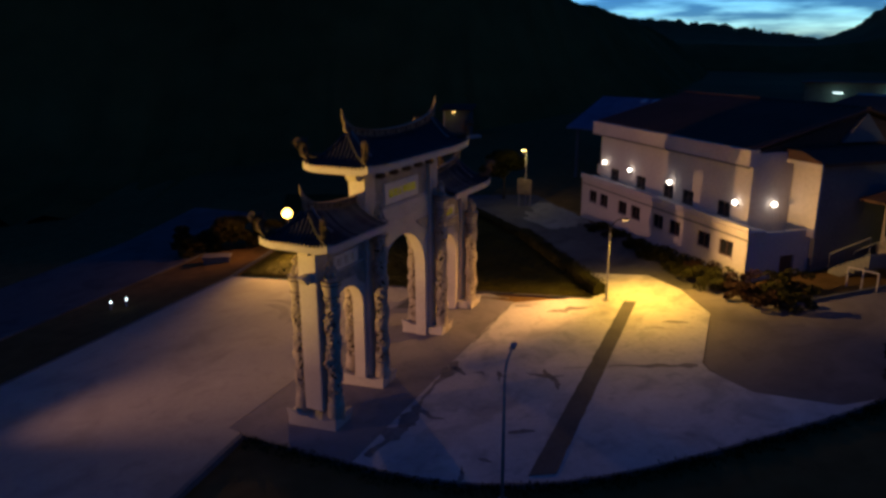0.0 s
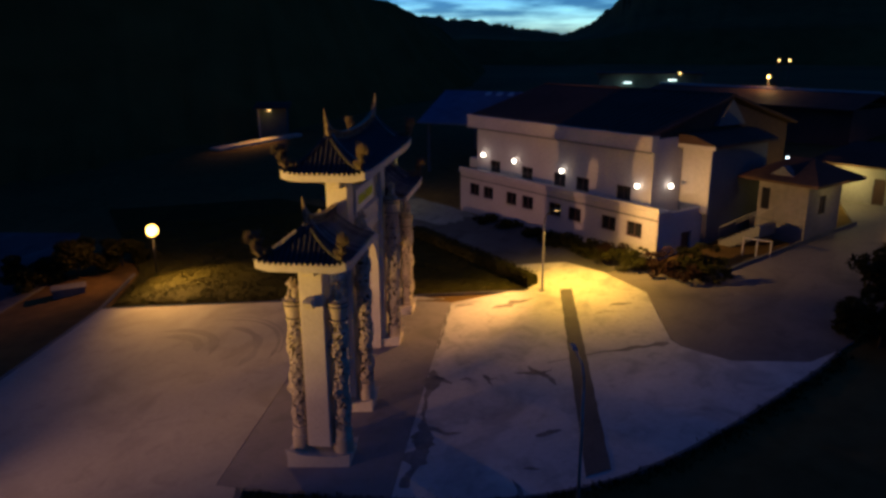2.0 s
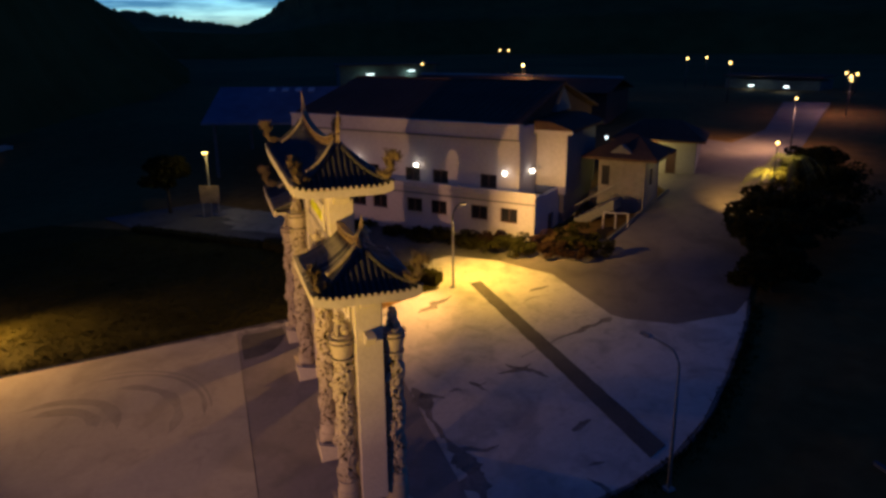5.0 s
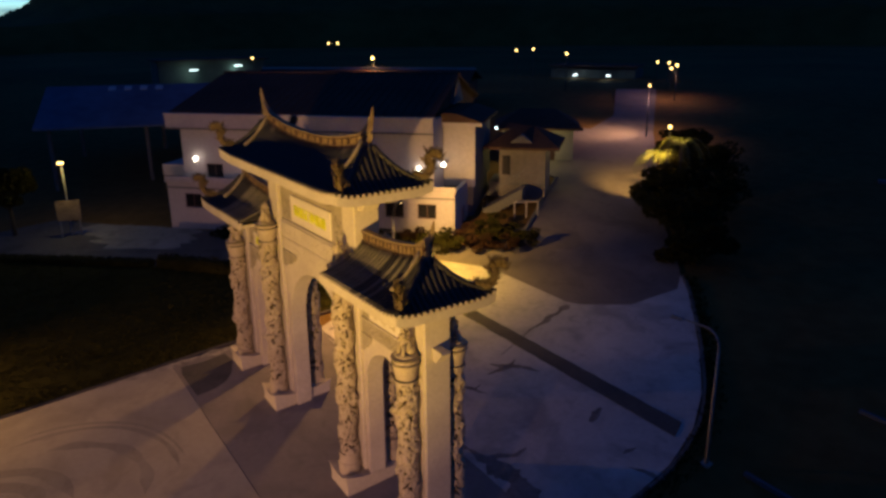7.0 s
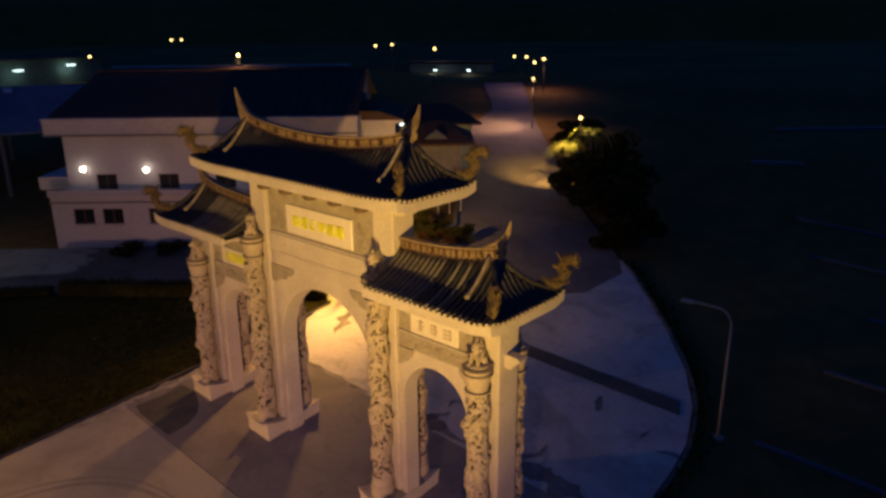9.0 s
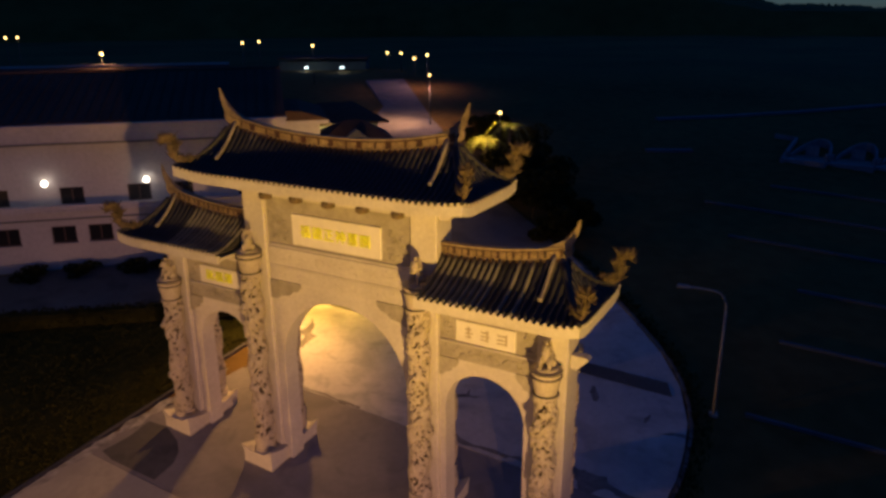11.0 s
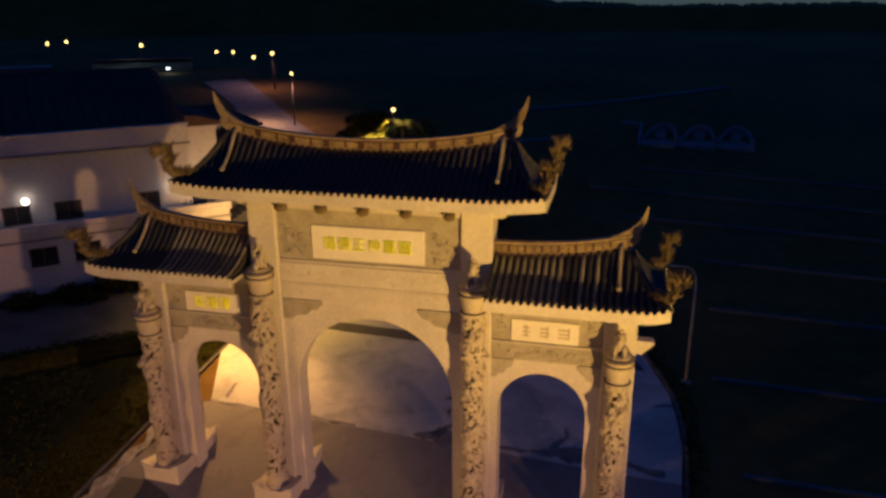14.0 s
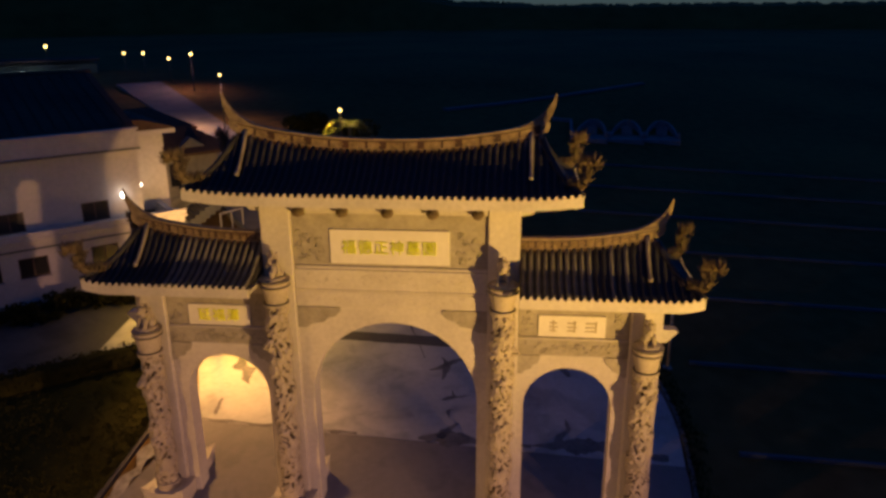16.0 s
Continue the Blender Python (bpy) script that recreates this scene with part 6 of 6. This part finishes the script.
point_light((-50.5, 106.2, 5.1), 12, (1.0, 0.66, 0.16), 0.1)
spot_light((-50.6, 105.6, 5.9), (-50.4, 102.4, 1.6), 2300, (1.0, 0.48, 0.12), 86, 1.0)
slab("far_path", [(-56.6, 99.6), (-54.2, 97.6), (-44.6, 105.8), (-46.0, 107.6)], 0.16, M["apron"], "far lit strip of pavement", "path")

# ---- edges, kerbs, terraces, graves ----
def kerb(name, pts, width, height, label, mat="kerb", category="kerb"):
    """A low upstand that follows the slope."""
    bm = bmesh.new()
    rings = []
    o = Vector((pts[0][0], pts[0][1], gz(*pts[0])))
    for i, p in enumerate(pts):
        a, b = Vector(pts[max(0, i - 1)][:2]), Vector(pts[min(len(pts) - 1, i + 1)][:2])
        side = Vector((-(b - a).y, (b - a).x)).normalized() * width / 2
        z = gz(p[0], p[1])
        rings.append([bm.verts.new(Vector((p[0] + s * side.x, p[1] + s * side.y, z + h)) - o) for s, h in ((-1, -0.4), (1, -0.4), (1, height), (-1, height))])
    for a, b in zip(rings, rings[1:]):
        for k in range(4):
            bm.faces.new((a[k], a[(k + 1) % 4], b[(k + 1) % 4], b[k]))
    bm.faces.new(rings[0][::-1])
    bm.faces.new(rings[-1])
    ob = part(name, bm, M[mat])
    ob.location = o
    return tagged(ob, label, category, kind="structure")


edge = smooth_path([(x, y - 0.12, 0) for x, y in SOUTH_EDGE], 4)
kerb("kerb", [(-18.9, -6), (-19.2, 16.9), (-19.75, 21.1)], 0.22, 0.16, "low concrete kerb beside the apron")
kerb("kerb", [(p.x, p.y) for p in edge], 0.13, 0.06, "low curved concrete kerb round the square")
kerb("kerb", [(-36.6, 39.68), (-9.8, 39.66)], 0.14, 0.03, "low dirty concrete edging along the lawn", "patch")
kerb("kerb", [(-36.7, -6), (-36.7, 39.6), (-38.0, 46.0)], 0.16, 0.06, "worn concrete kerb beside a dark drain")
kerb("kerb", [(1.6, 41.2), (7.4, 45.7), (11.6, 48.9)], 0.15, 0.14, "dark kerb along the lane")
for x, y0, y1 in ((23.5, -30, 22), (17.6, -30, 25.5), (12.0, -30, 23), (6.0, -30, 18.6), (0.0, -30, 18.8), (-6.5, -30, 19.3), (-12.5, -30, 18.8)):
    kerb("terrace_edge", [(x - 0.5, y1), (x + 0.1, (y0 + y1) / 2), (x + 1.2, y0)], 0.16, 0.012, "faint pale terrace edging in the dark field", "edging", "terrace")


def grave(x, y, turn, k):
    """A low horseshoe-walled grave: deep back wall, pale front ledge with two posts, headstone, dark floor."""
    g = thing("grave", pose(x, y, gz(x, y), 0, 0, turn), "pale low-walled horseshoe grave in the dark field", "grave", "graves")
    bm = bmesh.new()
    rings = []
    for i in range(17):
        a = math.pi * (-0.5 + i / 16)
        p, r = Vector((5.0 * math.cos(a), 1.35 * k * math.sin(a), 0.084 * 5.0 * math.cos(a))), Vector((math.cos(a) * 0.4, math.sin(a), 0)).normalized()
        h = 0.22 + 0.30 * max(0, math.cos(a)) ** 2
        rings.append([bm.verts.new(p + r * u + Vector((0, 0, v))) for u, v in ((-0.08, -0.4), (0.08, -0.4), (0.08, h), (-0.08, h))])
    for a, b in zip(rings, rings[1:]):
        for j in range(4):
            bm.faces.new((a[j], a[(j + 1) % 4], b[(j + 1) % 4], b[j]))
    bm.faces.new(rings[0])
    bm.faces.new(rings[-1])
    part("back_wall", bm, M["gravewall"], g)
    part("headstone", boxed(1.2, 1.4, -0.5, 0.5, -0.2, 0.8, bevel=0.03), M["gravewall"], g)
    part("ledge", boxed(-1.75, -0.95, -1.62 * k, 1.62 * k, -0.5, 0.10, bevel=0.02), M["gravewall"], g)
    part("floor", boxed(-0.95, 1.2, -1.3 * k, 1.3 * k, -0.4, 0.02), M["kerb"], g)
    for t in (-1, 1):
        part("post", boxed(-0.9, -0.6, t * 1.5 * k - 0.12, t * 1.5 * k + 0.12, -0.3, 0.62, bevel=0.03), M["gravewall"], g)


for x, y, k in ((31.8, 20.2, 1.0), (32.35, 16.85, 1.0), (32.95, 13.55, 1.0)):
    grave(x, y, -9, k)
kerb("terrace_edge", [(29.9, 22.0), (33.8, 21.8), (37.6, 21.6), (38.0, 23.4)], 0.26, 0.22, "pale low wall beside the graves", "gravewall", "terrace")
# broad strip that paints the sky's blue sheen along a terrace
kerb("terrace_edge", [(39.6, 34.5), (44.0, 29.0), (49.5, 23.0), (56.0, 16.8), (62.0, 11.0)], 0.9, 0.05, "faint pale terrace edging in the dark field", "edging", "terrace")
kerb("terrace_edge", [(27.8, 32.4), (29.7, 29.0)], 0.8, 0.05, "faint pale terrace edging in the dark field", "edging", "terrace")

for x, y in ((-40.9, 32.3), (-40.2, 33.0)):
    mk = thing("marker_post", pose(x, y, gz(x, y)), "small white marker post with a glowing reflector beside the drain", "post", "marker posts")
    part("shaft", tube(bmesh.new(), [(0, 0, -0.1), (0, 0, 0.5)], 0.05, 8), M["wall"], mk)
    # reflector given emission in place of the lamp light it throws back
    part("lens", boxed(0.05, 0.07, -0.07, 0.07, 0.36, 0.5), M["ledbulb"], mk)
block = thing("culvert", pose(-41.0, 42.8, gz(-41.0, 42.8), 0, 0, 35), "grey concrete culvert head beside the side road", "culvert")
part("slab", boxed(-1.1, 1.1, -0.6, 0.6, 0.3, 0.48, bevel=0.03), M["kerb"], block)
part("head_wall", boxed(-1.0, 1.0, 0.3, 0.5, -0.3, 0.3), M["kerb"], block)
part("head_wall", boxed(-1.0, 1.0, -0.5, -0.3, -0.3, 0.3), M["kerb"], block)


# ---- marks on the paving ----
def patch(name, x, y, rx, ry, turn, seed, mat, label, rise=0.004, base=0.0):
    """A thin ragged patch lying on the paving."""
    rnd = random.Random(seed)
    pts = []
    for i in range(26):
        a = 2 * math.pi * i / 26
        k = 0.75 + 0.5 * noise.noise((math.cos(a) * 1.7 + seed, math.sin(a) * 1.7, seed)) + rnd.uniform(-0.08, 0.08)
        px, py = rx * k * math.cos(a), ry * k * math.sin(a)
        t = radians(turn)
        pts.append((x + px * math.cos(t) - py * math.sin(t), y + px * math.sin(t) + py * math.cos(t)))
    return slab(name, pts, base + rise, M[mat], label, "stain", 0.02)


def arc_mark(cx, cy, r, a0, a1, width, base=0.0):
    """A worn curved track that swells, thins and tapers off at both ends."""
    n, inner, outer = 40, [], []
    for i in range(n + 1):
        a = radians(a0 + (a1 - a0) * i / n)
        c, s = math.cos(a), math.sin(a)
        w = width * 0.5 * smoothstep(0, 6, min(i, n - i) + 0.3) * (1 + 0.5 * noise.noise((a * 3, r, cx)))
        k = r + 0.10 * noise.noise((a * 2, r * 3, cx + 5))
        inner.append((cx + (k - w) * c, cy + (k - w) * s))
        outer.append((cx + (k + w * (1 + 0.3 * noise.noise((a * 7, r, 2)))) * c, cy + (k + w) * s))
    pts = outer + inner[::-1]
    slab("tyre_mark", pts, base + 0.004, M["tyre"], "faint curved tyre mark on the concrete", "tyre mark", 0.02)


for cx, r, a0, a1, w in ((-27.1, 4.5, -12, 98, 0.20), (-27.1, 4.83, -4, 92, 0.14), (-27.1, 3.4, -27, 80, 0.40), (-29.4, 3.2, -4, 112, 0.45), (-29.4, 2.4, 6, 104, 0.5)):
    arc_mark(cx, 32.6, r, a0, a1, w)



def crack(pts, widths, seed, base=-0.005, mat="crackfill", label="dark ragged crack in the concrete"):
    """A ragged dark seam that follows the points, wider and narrower on its way."""
    line = smooth_path([(x, y, w) for (x, y), w in zip(pts, widths)], 9)
    left, right = [], []
    for i, p in enumerate(line):
        d = line[min(i + 1, len(line) - 1)] - line[max(i - 1, 0)]
        side = Vector((-d.y, d.x)).normalized()
        w = max(p.z, 0.012)
        for edge_of, sign, z in ((left, 1, 0.0), (right, -1, 9.0)):
            k = w * (0.5 + 0.8 * noise.noise((p.x * 1.4 + seed, p.y * 1.4, z)) + 0.28 * noise.noise((p.x * 5.0, p.y * 5.0 + seed, z)))
            edge_of.append((p.x + sign * side.x * max(0.006, k), p.y + sign * side.y * max(0.006, k)))
    slab("crack", left + right[::-1], base + 0.004, M[mat], label, "crack", 0.02)


# the seam between gate road and square, broken open at two places
crack([(-14.0, 38.3), (-14.05, 36.2), (-13.98, 34.2), (-14.02, 32.4)], [0.10, 0.16, 0.12, 0.12], 1)
crack([(-13.92, 30.2), (-13.80, 29.4), (-13.86, 28.5), (-13.85, 27.4), (-13.78, 26.2)], [0.08, 0.62, 0.34, 0.20, 0.20], 2)
crack([(-13.78, 29.5), (-13.3, 29.15), (-12.85, 28.85)], [0.40, 0.26, 0.06], 3)
crack([(-13.78, 26.2), (-13.65, 25.2), (-13.45, 24.2), (-13.5, 23.2), (-13.62, 22.3), (-13.75, 21.4)], [0.20, 0.42, 0.85, 0.75, 0.42, 0.25], 4)
crack([(-13.5, 25.2), (-13.0, 25.05), (-12.5, 24.85), (-12.0, 24.9)], [0.3, 0.20, 0.16, 0.03], 5)
slab("tar_patch", [(-20.75, 38.2), (-20.6, 38.9), (-19.6, 38.75), (-18.6, 38.85), (-18.5, 38.0), (-18.9, 37.0), (-19.3, 36.5), (-19.8, 36.2), (-20.72, 36.1)], -0.006, M["lot"], "dark tarred patch beside the gate plinth", "pavement", 0.02)
crack([(-24.0, 39.45), (-22.0, 39.35), (-20.0, 39.3), (-18.0, 39.2), (-16.0, 39.1), (-14.5, 38.9)], [0.10, 0.30, 0.36, 0.46, 0.40, 0.10], 31, 0.0, "rubble", "pale crumbled mortar along the edge of the lawn")
# scaled and stained places
crack([(-11.6, 37.2), (-10.9, 37.6), (-10.1, 38.0), (-9.3, 38.5)], [0.06, 0.5, 0.36, 0.05], 6)
crack([(-13.7, 37.7), (-13.2, 37.85), (-12.7, 37.85)], [0.1, 0.2, 0.05], 7)
crack([(-5.3, 37.0), (-4.7, 37.2), (-4.0, 37.15)], [0.05, 0.26, 0.05], 9)
crack([(-9.5, 30.3), (-9.0, 29.5), (-8.5, 29.2), (-8.2, 28.5)], [0.1, 0.34, 0.26, 0.06], 10)
crack([(-10.1, 29.7), (-9.2, 29.6), (-8.4, 29.9)], [0.05, 0.22, 0.06], 11)
crack([(-11.5, 29.6), (-11.2, 29.1), (-11.0, 28.5)], [0.05, 0.26, 0.05], 12)
crack([(-11.25, 29.1), (-10.8, 29.25)], [0.2, 0.04], 13)
crack([(-12.6, 29.2), (-12.2, 29.3), (-12.0, 29.1)], [0.05, 0.14, 0.04], 14)
crack([(-9.1, 24.6), (-8.6, 24.8), (-8.1, 24.95)], [0.1, 0.30, 0.08], 15)
crack([(-9.5, 22.5), (-9.2, 22.5), (-8.9, 22.45)], [0.04, 0.16, 0.04], 16)
crack([(-9.9, 21.9), (-9.7, 21.4), (-9.65, 20.95)], [0.04, 0.16, 0.26], 18)
crack([(-6.5, 31.4), (-5.2, 31.75), (-4.0, 32.0), (-2.9, 32.3)], [0.06, 0.26, 0.34, 0.28], 19)
crack([(-6.0, 36.0), (-5.4, 36.25), (-5.0, 36.2)], [0.03, 0.09, 0.03], 20)
patch("gravel", -17.7, 57.3, 6.2, 2.3, -47, 91, "gravel", "pale gravel washed over the dark car park", 0.006, -0.04)
patch("gravel", -19.6, 61.0, 3.0, 1.6, -40, 97, "gravel", "pale gravel washed over the dark car park", 0.007, -0.04)
# joints between the cast bays
for a, b in (((-8.6, 30.6), (-6.4, 31.4)),):
    d = Vector((b[0] - a[0], b[1] - a[1]))
    s = Vector((-d.y, d.x)).normalized() * 0.022
    slab("joint", [(a[0] + s.x, a[1] + s.y), (b[0] + s.x, b[1] + s.y), (b[0] - s.x, b[1] - s.y), (a[0] - s.x, a[1] - s.y)], 0.001, M["crackfill"], "thin dark joint between concrete bays", "joint", 0.02)
